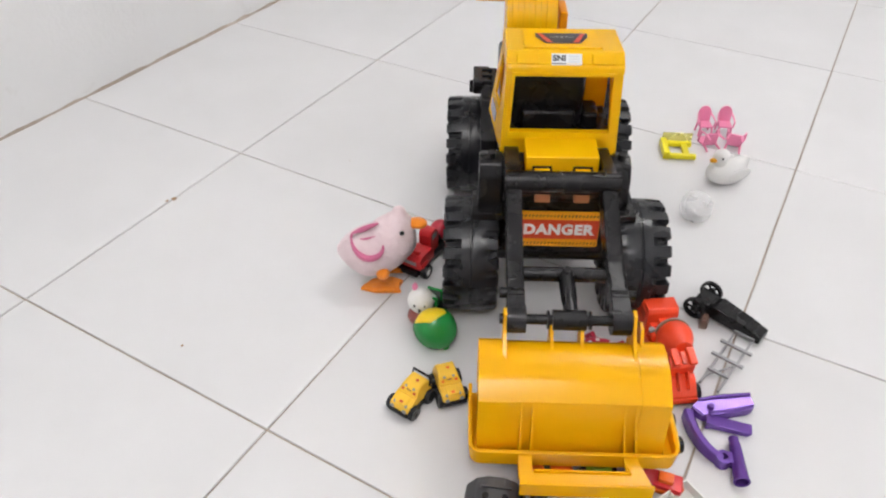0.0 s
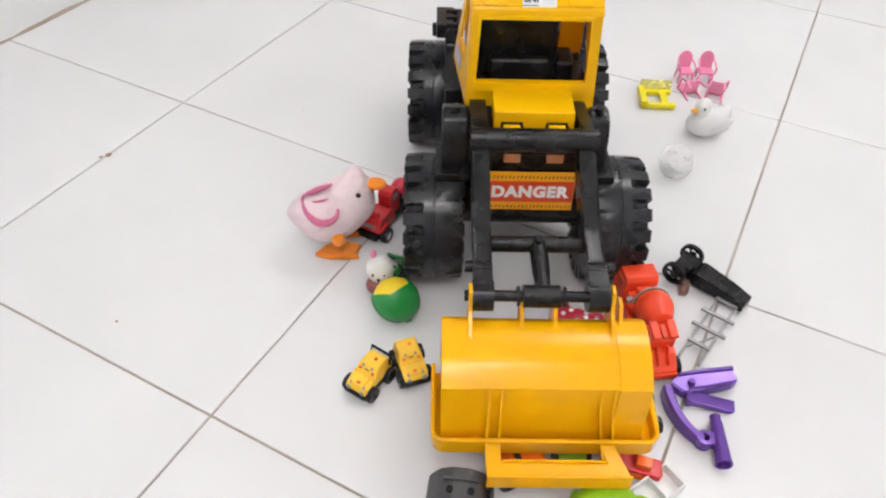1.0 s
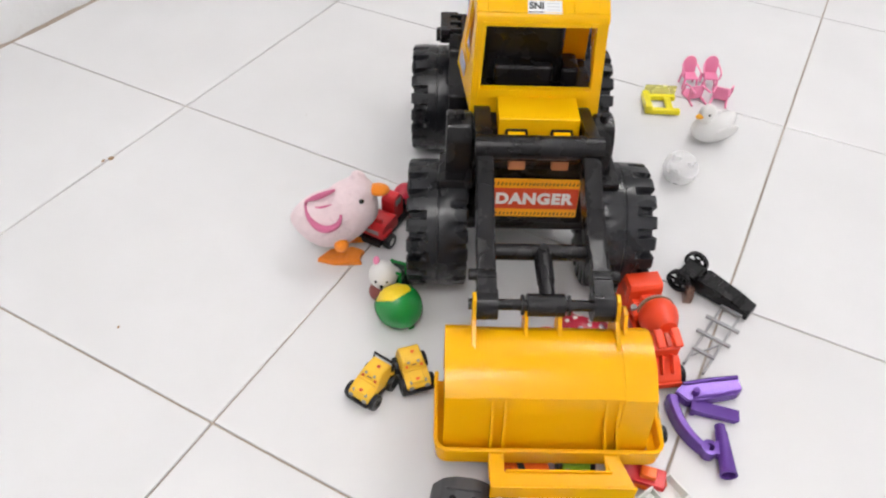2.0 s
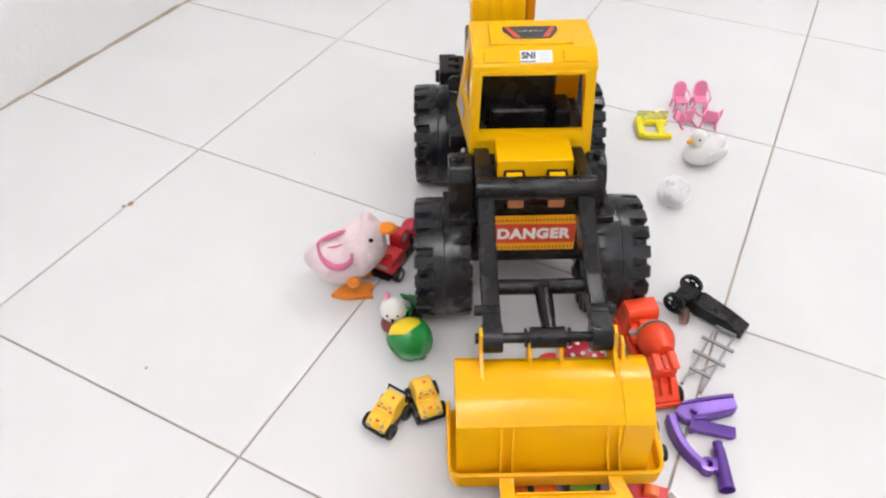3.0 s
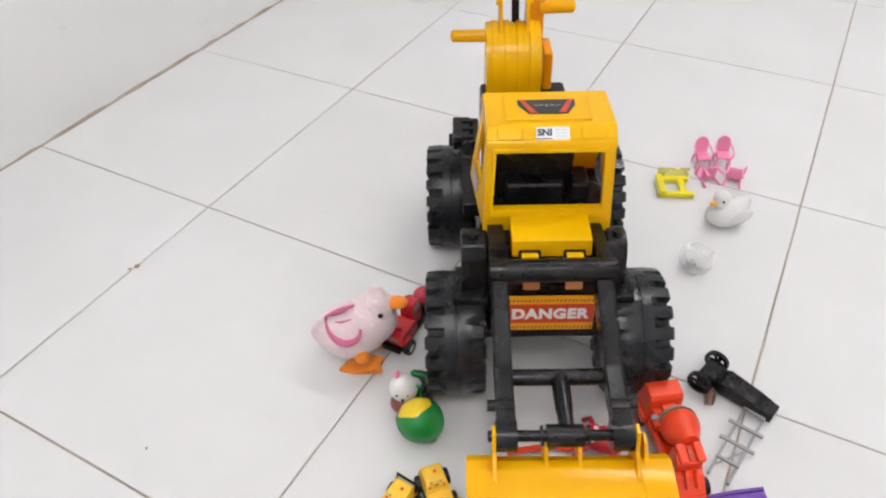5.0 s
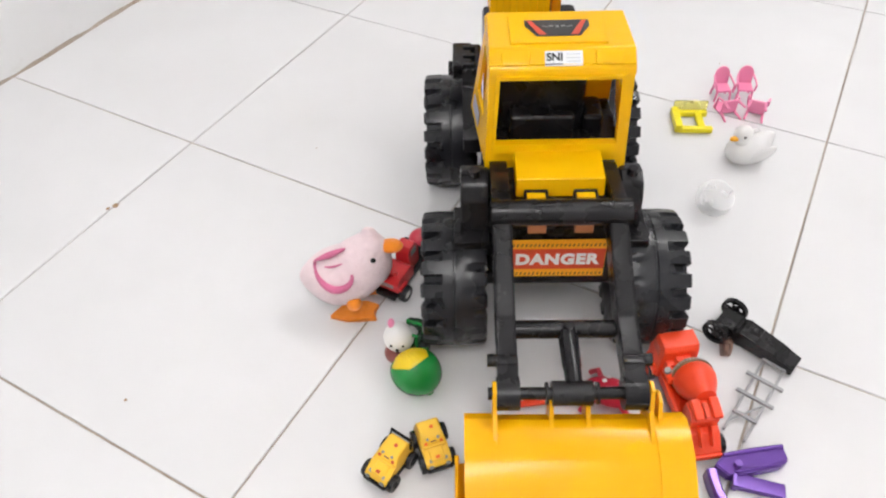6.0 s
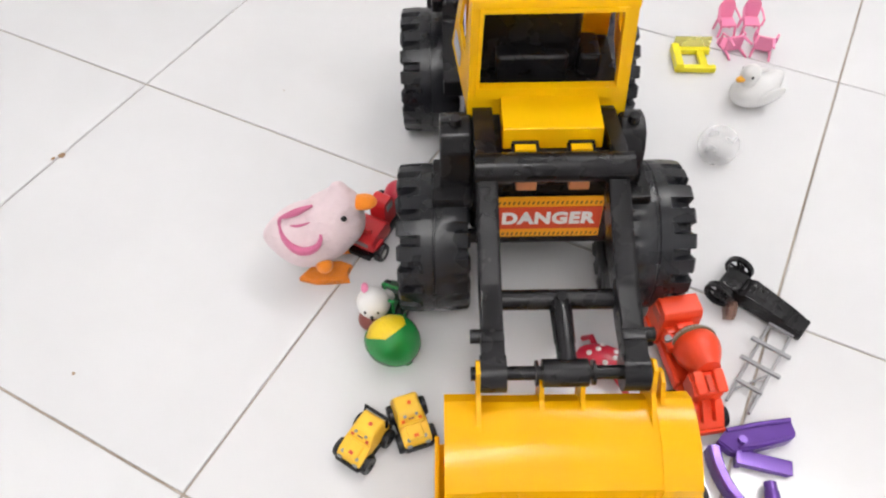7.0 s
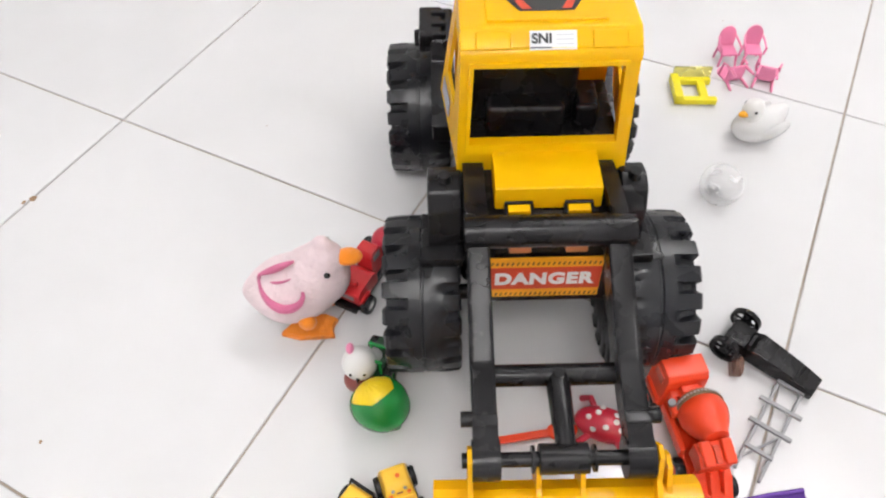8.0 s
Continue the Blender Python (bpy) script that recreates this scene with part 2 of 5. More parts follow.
slab("ceiling", (U0 - 0.12, V0 - 0.12, TOP), (U1 + 0.12, V1 + 0.12, TOP + 0.1), CEIL, "plain white ceiling", "ceiling")


def wall_seam():
    """The uneven dirty joint where the wall meets the floor."""
    bm = NB()
    rng = random.Random(4)
    n = 160
    rows = []
    for i in range(n + 1):
        v = V0 + (V1 - V0) * i / n
        w, hh = 0.0035 + rng.uniform(-0.0012, 0.0025), 0.0045 + rng.uniform(-0.0015, 0.004)
        rows.append([bm.verts.new((U0 - 0.002, v, -0.001)), bm.verts.new((U0 + w, v, -0.001)),
                     bm.verts.new((U0 + w * 0.5, v, hh * 0.4)), bm.verts.new((U0 - 0.002, v, hh))])
    for p, q in zip(rows, rows[1:]):
        for k in range(3):
            bm.faces.new((p[k], p[k + 1], q[k + 1], q[k]))
    ob = part("trim", bm, GROUT)
    ob.matrix_basis = GRID
    tagged(ob, "dirty brown joint between wall and floor", "joint", kind="structure")


wall_seam()


def unseen_ceiling_lamp(x, y, turn):
    lm = thing("unseen_ceiling_lamp", pose(x, y, TOP, 0, 0, turn), "lit white tube lamp placed out of view on the ceiling", "lamp", "ceiling tube lamps")
    part("housing", add_box(NB(), (0, 0, -0.03), (1.28, 0.06, 0.06), 0.006), WHITE, lm)
    part("tube", add_cyl(NB(), (-0.6, 0, -0.076), (0.6, 0, -0.076), 0.014, seg=8), TUBE, lm, "glowing glass tube")
    for s in (-1, 1):
        part("holder", add_box(NB(), (s * 0.61, 0, -0.07), (0.02, 0.034, 0.05), 0.003), WHITE, lm)


for spot in LAMPS:
    unseen_ceiling_lamp(*spot)


# ---- the loader ----
def tyre_mesh(R, W):
    """A moulded toy tyre, axis along x: a smooth crown with slots cut in from both shoulders, all one skin."""
    bm = NB()
    hw = W / 2
    n = 19
    # (place across, radius, how deep a slot cuts there)
    across = [(-0.86, 0.50, 0), (-0.97, 0.64, 0), (-0.97, 0.74, 0.0), (-1.04, 0.87, 0.07), (-1.05, 0.945, 0.115), (-0.98, 0.985, 0.115),
              (-0.62, 0.998, 0.075), (-0.42, 1.0, 0.035), (-0.36, 1.0, 0), (-0.04, 1.0, 0), (-0.02, 0.988, 0), (0.02, 0.988, 0), (0.04, 1.0, 0), (0.30, 1.0, 0),
              (0.50, 1.0, 0.015), (0.66, 0.998, 0.035), (0.95, 0.985, 0.050), (1.02, 0.945, 0.050), (1.01, 0.87, 0.045), (0.97, 0.74, 0.0), (0.97, 0.64, 0), (0.86, 0.50, 0)]
    # one pitch: block top, edge, slot floor, edge
    phases = ((0.00, 0), (0.26, 0), (0.56, 0), (0.65, 1), (0.90, 1))
    rings = []
    for k in range(n):
        for f, cut in phases:
            ring = []
            for x, r, deep in across:
                a = 2 * math.pi * (k + f + (0.5 if x > 0 else 0) * min(1, abs(x) / 0.3)) / n
                rr = R * (r - deep * cut)
                # slots run out through the side of the tyre
                inset = 0.10 * cut * (deep > 0.04) * max(0, abs(x) - 0.94) / 0.11
                ring.append(bm.verts.new((x * hw * (1 - inset), rr * math.sin(a), rr * math.cos(a))))
            rings.append(ring)
    m = len(across)
    for p, q in zip(rings, rings[1:] + rings[:1]):
        for k in range(m):
            j = (k + 1) % m
            bm.faces.new((p[k], p[j], q[j], q[k]))
    return bm


def rim_mesh(R, W):
    bm = NB()
    turn = Matrix.Rotation(radians(90), 4, "Y")
    hw = W / 2
    add_lathe(bm, [(R * 0.52, -hw * 0.8), (R * 0.47, -hw * 0.82), (R * 0.42, -hw * 0.5), (R * 0.2, -hw * 0.45), (R * 0.17, -hw * 0.75),
                   (R * 0.1, -hw * 0.8), (R * 0.1, hw * 0.9), (R * 0.52, hw * 0.84)], turn, 32)
    for k in range(6):
        a = 2 * math.pi * k / 6
        add_cyl(bm, (-hw * 0.62, math.cos(a) * R * 0.3, math.sin(a) * R * 0.3), (-hw * 0.4, math.cos(a) * R * 0.3, math.sin(a) * R * 0.3), R * 0.05, seg=8)
    return bm


def ring_frame(bm, outer, inner, y0, y1):
    """A flat frame between two quads of (x, z) points, from y0 to y1; outer and inner run the same way round."""
    def at(p, y):
        return bm.verts.new((p[0], y(p), p[1])) if callable(y) else bm.verts.new((p[0], y, p[1]))
    fo, fi = [at(p, y0) for p in outer], [at(p, y0) for p in inner]
    bo, bi = [at(p, y1) for p in outer], [at(p, y1) for p in inner]
    n = len(outer)
    for k in range(n):
        j = (k + 1) % n
        bm.faces.new((fo[k], fo[j], fi[j], fi[k]))
        bm.faces.new((bo[k], bi[k], bi[j], bo[j]))
        bm.faces.new((fo[k], bo[k], bo[j], fo[j]))
        bm.faces.new((fi[k], fi[j], bi[j], bi[k]))
    return bm


def make_loader():
    ld = thing("toy_loader", pose(-0.018, 0, 0), "big yellow and black plastic toy loader with lowered bucket", "toy loader")

    # wheels
    R, W = 0.070, 0.062
    proto = None
    for x, y in ((-0.096, 0.001), (0.097, 0.001), (-0.100, 0.252), (0.093, 0.252)):
        turn = 0 if x < 0 else 180
        m = pose(x, y, R * 0.985, 17 * (x > 0) + 7 * (y > 0.1), 0, turn)
        if not proto:
            tyre = part("tyre", tyre_mesh(R, W), RUBBER)
            rim = part("rim", rim_mesh(R, W), BLACK)
            proto = (tyre, rim)
            wheel = new("wheel")
            wheel.parent = ld
            wheel.matrix_basis = m
            tyre.parent = rim.parent = wheel
        else:
            wheel = new("wheel")
            wheel.parent = ld
            wheel.matrix_basis = m
            for p in proto:
                again(p, wheel)
    for y in (0.001, 0.252):
        part("axle", add_cyl(NB(), (-0.11, y, R), (0.11, y, R), 0.007), BLACK, ld)

    # front body: panel with the warning sticker, slope under the toolbox
    bm = NB()
    add_prism(bm, [(-0.030, 0.098), (-0.026, 0.168), (-0.036, 0.186), (-0.030, 0.196), (0.020, 0.198), (0.060, 0.198), (0.060, 0.098)], -0.054, 0.054, bevel=0.0015)
    add_box(bm, (0, 0.046, 0.09), (0.062, 0.072, 0.05), 0.003)
    front = part("front_body", bm, BLACK, ld)
    bm = NB()
    add_box(bm, (0.001, -0.0312, 0.1335), (0.092, 0.0016, 0.0475), 0.0006, Matrix.Rotation(radians(-3.5), 4, "X"))
    sign = part("warning_sticker", bm, DECALORANGE, front, "orange sticker with a red band that reads DANGER")
    lean = pose(0.001, -0.0322, 0.1335, -3.5)
    part("red_band", add_box(NB(), (0, 0, 0), (0.0905, 0.0012, 0.0255), 0, lean.to_3x3().to_4x4()), DECALRED, sign).location = lean.translation
    lettering("letters", "DANGER", 0.0182, lean @ pose(0, -0.0011, -0.0002, 90), PAPER, sign, 0.050, 1.10)
    for dz in (-0.0185, 0.0185):
        bm = NB()
        for k in range(22):
            x = -0.042 + k * 0.004
            vs = [bm.verts.new(lean @ Vector((x + a, -0.0011, dz + b))) for a, b in ((-0.0004, -0.0017), (0.0009, -0.0017), (0.0020, 0.0017), (0.0007, 0.0017))]
            bm.faces.new(vs)
        part("hazard_stripes", bm, DECALBLACK, sign)
    for x in (-0.021, 0.021):
        part("orange_tab", add_box(NB(), (x, -0.0365, 0.1815), (0.0165, 0.007, 0.0115), 0.0012, Matrix.Rotation(radians(-14), 4, "X")), TAN, front)

    # side cheeks that carry the arms
    for s in (-1, 1):
        bm = NB()
        add_prism(bm, [(0.050, 0.150), (0.050, 0.198), (0.020, 0.207), (-0.030, 0.215), (-0.046, 0.2165), (-0.056, 0.207), (-0.052, 0.192), (-0.03, 0.165)],
                  s * 0.046 - 0.004 * (s > 0), s * 0.062 - 0.008 * (s > 0), bevel=0.002)
        part("cheek", bm, BLACK, front)
        # shoulder block with its pin
        bm = NB()
        x0, x1 = (-0.0895, -0.0625) if s < 0 else (0.0590, 0.0800)
        xm = (x0 + x1) / 2
        add_prism(bm, [(0.040, 0.120), (0.040, 0.184), (0.032, 0.197), (0.018, 0.201), (0.004, 0.196), (-0.004, 0.182), (-0.006, 0.150), (-0.006, 0.120)], x0, x1, bevel=0.003)
        add_box(bm, (xm + s * 0.003, 0.004, 0.140), (0.034, 0.05, 0.010), 0.0015)
        add_box(bm, (x1 + 0.002 if s < 0 else x0 - 0.002, 0.010, 0.150), (0.004, 0.03, 0.05), 0.001)
        sh = part("shoulder", bm, BLACK, ld)
        part("pin", add_cyl(NB(), (xm, 0.014, 0.199), (xm, 0.014, 0.2055), 0.0052, 0.0045, 16), BLACK, sh)
    bm = NB()
    add_cyl(bm, (-0.0625, -0.0445, 0.2065), (0.0575, -0.0445, 0.2065), 0.0115, seg=28)
    add_cyl(bm, (0.036, -0.0445, 0.2065), (0.0385, -0.0445, 0.2065), 0.0122, seg=28)
    add_box(bm, (-0.003, -0.035, 0.197), (0.106, 0.016, 0.018), 0.002)
    part("front_bar", bm, BLACK, ld)
    part("deck", add_prism(NB(), [(0.03, 0.186), (0.03, 0.196), (-0.036, 0.1965), (-0.036, 0.187)], -0.0462, 0.0422), BLACK, ld)

    # toolbox
    bm = NB()
    add_prism(bm, [(0.030, 0.199), (0.030, 0.2185), (-0.0125, 0.2165), (-0.0165, 0.1985)], -0.0395, 0.0395, bevel=0.0014)
    for x in (-0.022, 0.022):
        add_box(bm, (x, -0.0205, 0.2020), (0.0165, 0.010, 0.0085), 0.001)
    tb = part("toolbox", bm, YELLOW, ld)
    for x in (-0.022, 0.022):
        bm = NB()
        for dx in (-0.0098, 0.0098):
            add_box(bm, (x + dx, -0.0215, 0.2030), (0.0026, 0.010, 0.005), 0.0008)
        add_box(bm, (x, -0.0175, 0.2068), (0.021, 0.003, 0.0018), 0.0006)
        part("latch", bm, BLACK, tb, "black latch loop")
    part("latch_bridge", add_box(NB(), (0, -0.0235, 0.1995), (0.022, 0.007, 0.004), 0.0008), BLACK, tb)

    # cab: front frame, sides with window holes, rear, roof
    cab = new("cab")
    cab.parent = ld
    yf = lambda p: 0.026 + (p[1] - 0.2) * 0.13
    yb = lambda p: 0.026 + (p[1] - 0.2) * 0.13 + 0.0045
    bm = NB()
    ring_frame(bm, [(-0.0665, 0.196), (0.0640, 0.196), (0.0610, 0.300), (-0.0630, 0.300)], [(-0.0570, 0.2245), (0.0525, 0.2245), (0.0500, 0.2880), (-0.0540, 0.2880)], yf, yb)
    part("front_frame", bm, THINYELLOW, cab)
    bm = NB()
    yl = lambda p: 0.0215 + (p[1] - 0.2) * 0.13
    ring_frame(bm, [(-0.0600, 0.2160), (0.0555, 0.2160), (0.0530, 0.2915), (-0.0570, 0.2915)], [(-0.0570, 0.2250), (0.0525, 0.2250), (0.0500, 0.2880), (-0.0540, 0.2880)], yl, yf)
    part("window_frame", bm, THINYELLOW, cab)
    for s in (-1, 1):
        xb, xt = (-0.0662, -0.0628) if s < 0 else (0.0637, 0.0608)
        X = lambda y, z: xb + (xt - xb) * (z - 0.196) / 0.104 + s * 0.011 * min(1, max(0, (y - 0.031) / 0.097)) * min(1, max(0, (0.300 - z) / 0.09))
        bm = NB()
        outer = [(0.031, 0.196), (0.128, 0.196), (0.124, 0.300), (0.043, 0.300)]
        inner = [(0.060, 0.232), (0.104, 0.232), (0.102, 0.284), (0.064, 0.284)]
        th = -s * 0.003
        vo = [[bm.verts.new((X(y, z) + d, y, z)) for y, z in outer] for d in (0, th)]
        vi = [[bm.verts.new((X(y, z) + d, y, z)) for y, z in inner] for d in (0, th)]
        for k in range(4):
            j = (k + 1) % 4
            bm.faces.new((vo[0][k], vo[0][j], vi[0][j], vi[0][k]))
            bm.faces.new((vo[1][k], vi[1][k], vi[1][j], vo[1][j]))
            bm.faces.new((vi[0][k], vi[0][j], vi[1][j], vi[1][k]))
            bm.faces.new((vo[0][k], vo[1][k], vo[1][j], vo[0][j]))
        part("side_frame", bm, THINYELLOW, cab)
        bm = NB()
        quad = [(0.078, 0.207), (0.112, 0.207), (0.112, 0.221), (0.078, 0.221)]
        face = [[bm.verts.new((X(y, z) + s * d, y, z)) for y, z in quad] for d in (0.0001, 0.0008)]
        bm.faces.new(face[1])
        for k in range(4):
            bm.faces.new((face[0][k], face[0][(k + 1) % 4], face[1][(k + 1) % 4], face[1][k]))
        part("side_sticker", bm, DECALGREY, cab, "grey side sticker")
    part("rear_panel", add_box(NB(), (-0.001, 0.124, 0.25), (0.128, 0.004, 0.098), 0.001), THINYELLOW, cab)
    bm = NB()
    add_prism(bm, [(0.0345, 0.289), (0.0365, 0.2970), (0.0520, 0.3085), (0.119, 0.3055), (0.122, 0.297), (0.117, 0.290)], -0.0640, 0.0620, bevel=0.0022)
    for s in (-1, 1):
        add_box(bm, (s * 0.040 - 0.001, 0.0440, 0.3025), (0.024, 0.013, 0.004), 0.0015, Matrix.Rotation(radians(36), 4, "X"))
    add_box(bm, (-0.003, 0.083, 0.3077), (0.084, 0.052, 0.003), 0.0014, Matrix.Rotation(radians(-2.5), 4, "X"))
    roof = part("roof", bm, YELLOW, cab)
    lean = pose(0.0000, 0.0437, 0.3026, 36)
    st = part("label", add_box(NB(), (0, 0, 0), (0.0320, 0.0132, 0.0010), 0), PAPER, roof, "white standard-mark sticker")
    st.matrix_basis = lean
    lettering("mark", "SNI", 0.0094, pose(-0.0078, 0.0008, 0.0008), DECALBLACK, st)
    part("underline", add_box(NB(), (-0.0085, -0.0052, 0.0006), (0.015, 0.0009, 0.0004), 0), DECALBLACK, st)
    for k in range(3):
        part("text_bar", add_box(NB(), (0.008, 0.0035 - k * 0.0032, 0.0006), (0.012, 0.0006, 0.0003), 0), PALETEXT, st)
    flat = pose(-0.0025, 0.0815, 0.3097, -2.5) @ Matrix.Scale(0.86, 4)
    bm = NB()
    bm.faces.new([bm.verts.new((x, y, 0)) for x, y in ((-0.033, 0.017), (0.033, 0.017), (0.033, 0.004), (0.022, -0.017), (-0.022, -0.017), (-0.033, 0.004))])
    em = part("emblem", bm, DECALBLACK, roof, "black, grey and red emblem sticker")
    em.matrix_basis = flat
    for s in (-1, 1):
        bm = NB()
        bm.faces.new([bm.verts.new((s * x, y, 0.0006)) for x, y in ((0.031, 0.015), (0.026, 0.015), (0.012, -0.015), (0.020, -0.015))])
        part("red_stripe", bm, DECALRED, em)
    bm = NB()
    for k, (w, hgt) in enumerate(((0.012, 0.0016), (0.008, 0.003), (0.006, 0.0045), (0.008, 0.003), (0.012, 0.0016))):
        add_box(bm, ((k - 2) * 0.0062, 0.002 + 0.001 * (k % 2), 0.0006), (w * 0.55, hgt, 0.0003), 0, Matrix.Rotation(radians((k - 2) * 9), 4, "Z"))
    part("wing_shape", bm, DECALGREY, em)
    # cab interior
    bm = NB()
    add_box(bm, (0, 0.078, 0.203), (0.124, 0.09, 0.006), 0.001)
    add_box(bm, (-0.0145, 0.086, 0.2460), (0.088, 0.030, 0.084), 0.009, None, 4)
    add_box(bm, (-0.0120, 0.064, 0.2200), (0.060, 0.022, 0.030), 0.004, None, 3)
    add_box(bm, (0.0370, 0.080, 0.2160), (0.020, 0.036, 0.024), 0.005, None, 3)
    part("cab_interior", bm, BLACK, cab, "black moulded seat and levers")

    # chassis and rear body
    bm = NB()
    add_box(bm, (0, 0.15, 0.11), (0.075, 0.24, 0.05), 0.004)
    add_box(bm, (0, 0.165, 0.165), (0.12, 0.21, 0.062), 0.005)
    part("chassis", bm, BLACK, ld)
    # added tray that blocks light, so the floor under the loader darkens
    part("shade_undertray", add_box(NB(), (-0.001, 0.160, 0.068), (0.124, 0.256, 0.060), 0.008), BLACK, ld)
    for s in (-1, 1):
        bm = NB()
        add_prism(bm, [(0.130, 0.130), (0.130, 0.150), (0.205, 0.166), (0.212, 0.186), (0.262, 0.187), (0.278, 0.176), (0.285, 0.140)], *sorted((s * 0.064, s * 0.086)), bevel=0.003)
        for k in range(3):
            add_box(bm, (s * 0.078, 0.215 + k * 0.018, 0.189), (0.014, 0.006, 0.004), 0.001)
        add_box(bm, (s * 0.086, 0.238, 0.180), (0.022, 0.050, 0.018), 0.002)
        part("rear_fender", bm, BLACK, ld)
        part("fender_knob", add_cyl(NB(), (s * 0.088, 0.235, 0.172), (s * 0.102, 0.235, 0.172), 0.010, 0.008, 16), BLACK, ld)
    part("turntable", add_box(NB(), (-0.002, 0.315, 0.165), (0.116, 0.07, 0.05), 0.006), BLACK, ld)

    # backhoe: ribbed drum, boom and two pegs
    hoe = new("backhoe")
    hoe.parent = ld
    bm = NB()
    arc = [(0.385, 0.15)] + [(0.355 + 0.050 * math.cos(a), 0.218 + 0.052 * math.sin(a)) for a in (radians(d) for d in range(40, 191, 15))] + [(0.306, 0.15)]
    spans = []
    for k in range(9):
        grow = 0.0022 * (k % 2)
        pts = [(y - grow if y < 0.34 else y, z + (grow if z > 0.2 else 0)) for y, z in arc]
        for x in (-0.0518 + k * 0.008, -0.0446 + k * 0.008):
            spans.append([bm.verts.new((x, y, z)) for y, z in pts])
    for p, q in zip(spans, spans[1:]):
        for k in range(len(arc)):
            j = (k + 1) % len(arc)
            bm.faces.new((p[k], p[j], q[j], q[k]))
    bm.faces.new(spans[0][::-1])
    bm.faces.new(spans[-1])
    part("ribbed_housing", bm, YELLOW, hoe)
    part("side_plate", add_box(NB(), (0.0300, 0.352, 0.196), (0.012, 0.05, 0.090), 0.003), AMBER, hoe)
    for x in (-0.0325, 0.0020):
        br = part("boom_bracket", add_prism(NB(), [(0.330, 0.246), (0.345, 0.29), (0.352, 0.312), (0.366, 0.312), (0.374, 0.29), (0.385, 0.25)], x - 0.0022, x + 0.0022, bevel=0.001), YELLOW, hoe)
        e = -1 if x < 0 else 1
        part("bolt", add_cyl(NB(), (x + e * 0.002, 0.358, 0.300), (x + e * 0.0065, 0.358, 0.300), 0.005, seg=14), YELLOW, br)
    bm = NB()
    add_prism(bm, [(0.354, 0.303), (0.376, 0.430), (0.400, 0.470), (0.430, 0.470), (0.424, 0.430), (0.388, 0.299)], -0.0290, -0.0005, bevel=0.002)
    part("boom", bm, YELLOW, hoe)
    part("inner_ram", add_cyl(NB(), (-0.012, 0.366, 0.255), (-0.014, 0.385, 0.34), 0.005), BLACK, hoe, "black inner ram")
    part("boom_slab", add_prism(NB(), [(0.372, 0.22), (0.395, 0.42), (0.425, 0.42), (0.40, 0.22)], 0.0045, 0.0265, bevel=0.002), AMBER, hoe)
    part("ram", add_cyl(NB(), (0.0275, 0.412, 0.33), (0.0290, 0.450, 0.46), 0.005), BLACK, hoe, "black hydraulic ram")
    bm = NB()
    add_cyl(bm, (-0.052, 0.362, 0.252), (-0.094, 0.362, 0.252), 0.0085, 0.0080, 18)
    add_ball(bm, (-0.094, 0.362, 0.252), (0.0045, 0.0080, 0.0080), seg=18, rings=8)
    part("peg", bm, DEEPYELLOW, hoe)
    bm = NB()
    add_cyl(bm, (0.020, 0.385, 0.280), (0.064, 0.385, 0.280), 0.0095, 0.0085, 18)
    add_ball(bm, (0.064, 0.385, 0.280), (0.0045, 0.0085, 0.0085), seg=18, rings=8)
    part("peg", bm, DEEPYELLOW, hoe)

    # lift arms
    for s in (-1, 1):
        bm = NB()
        a0, a1 = (-0.0615, -0.0450) if s < 0 else (0.0380, 0.0545)
        add_prism(bm, [(-0.038, 0.192), (-0.044, 0.210), (-0.090, 0.186), (-0.128, 0.168), (-0.160, 0.162), (-0.172, 0.158), (-0.172, 0.142), (-0.150, 0.143), (-0.110, 0.152), (-0.07, 0.172)], a0, a1, bevel=0.0028)
        add_cyl(bm, (a0 - 0.001, -0.186, 0.1445), (a1 + 0.001, -0.186, 0.1445), 0.0135, seg=26)
        add_prism(bm, [(-0.165, 0.163), (-0.170, 0.140), (-0.186, 0.135), (-0.189, 0.157)], a0, a1)
        arm = part("lift_arm", bm, BLACK, ld)
        e0, e1 = (a0 - 0.0075, a0 + 0.002) if s < 0 else (a1 - 0.002, a1 + 0.0075)
        part("stub", add_cyl(NB(), (e0, -0.163, 0.157), (e1, -0.163, 0.157), 0.0052, seg=16), BLACK, arm)
        part("boss_pad", add_box(NB(), ((a0 + a1) / 2, -0.166, 0.1575), (0.0172, 0.010, 0.011), 0.002), BLACK, arm)
    bm = NB()
    add_cyl(bm, (-0.046, -0.1285, 0.1515), (0.0390, -0.1285, 0.1515), 0.0078, seg=22)
    add_cyl(bm, (-0.001, -0.131, 0.157), (-0.001, -0.133, 0.163), 0.0042, 0.0036, 14)
    part("cross_tube", bm, BLACK, ld)
    bm = NB()
    add_cyl(bm, (-0.001, -0.130, 0.152), (-0.0005, -0.164, 0.1485), 0.0085, 0.0078, 22)
    add_cyl(bm, (-0.0005, -0.160, 0.149), (0.0, -0.186, 0.1445), 0.0072, 0.0068, 22)
    part("ram", bm, BLACK, ld, "black centre ram")
    bm = NB()
    add_cyl(bm, (-0.0690, -0.186, 0.1445), (0.0620, -0.186, 0.1445), 0.0050, seg=18)
    add_cyl(bm, (-0.0185, -0.186, 0.1445), (0.0135, -0.186, 0.1445), 0.0100, seg=22)
    for x in (-0.0225, 0.0175):
        add_cyl(bm, (x - 0.001, -0.186, 0.1445), (x + 0.001, -0.186, 0.1445), 0.0090, seg=18)
    part("shaft", bm, BLACK, ld)

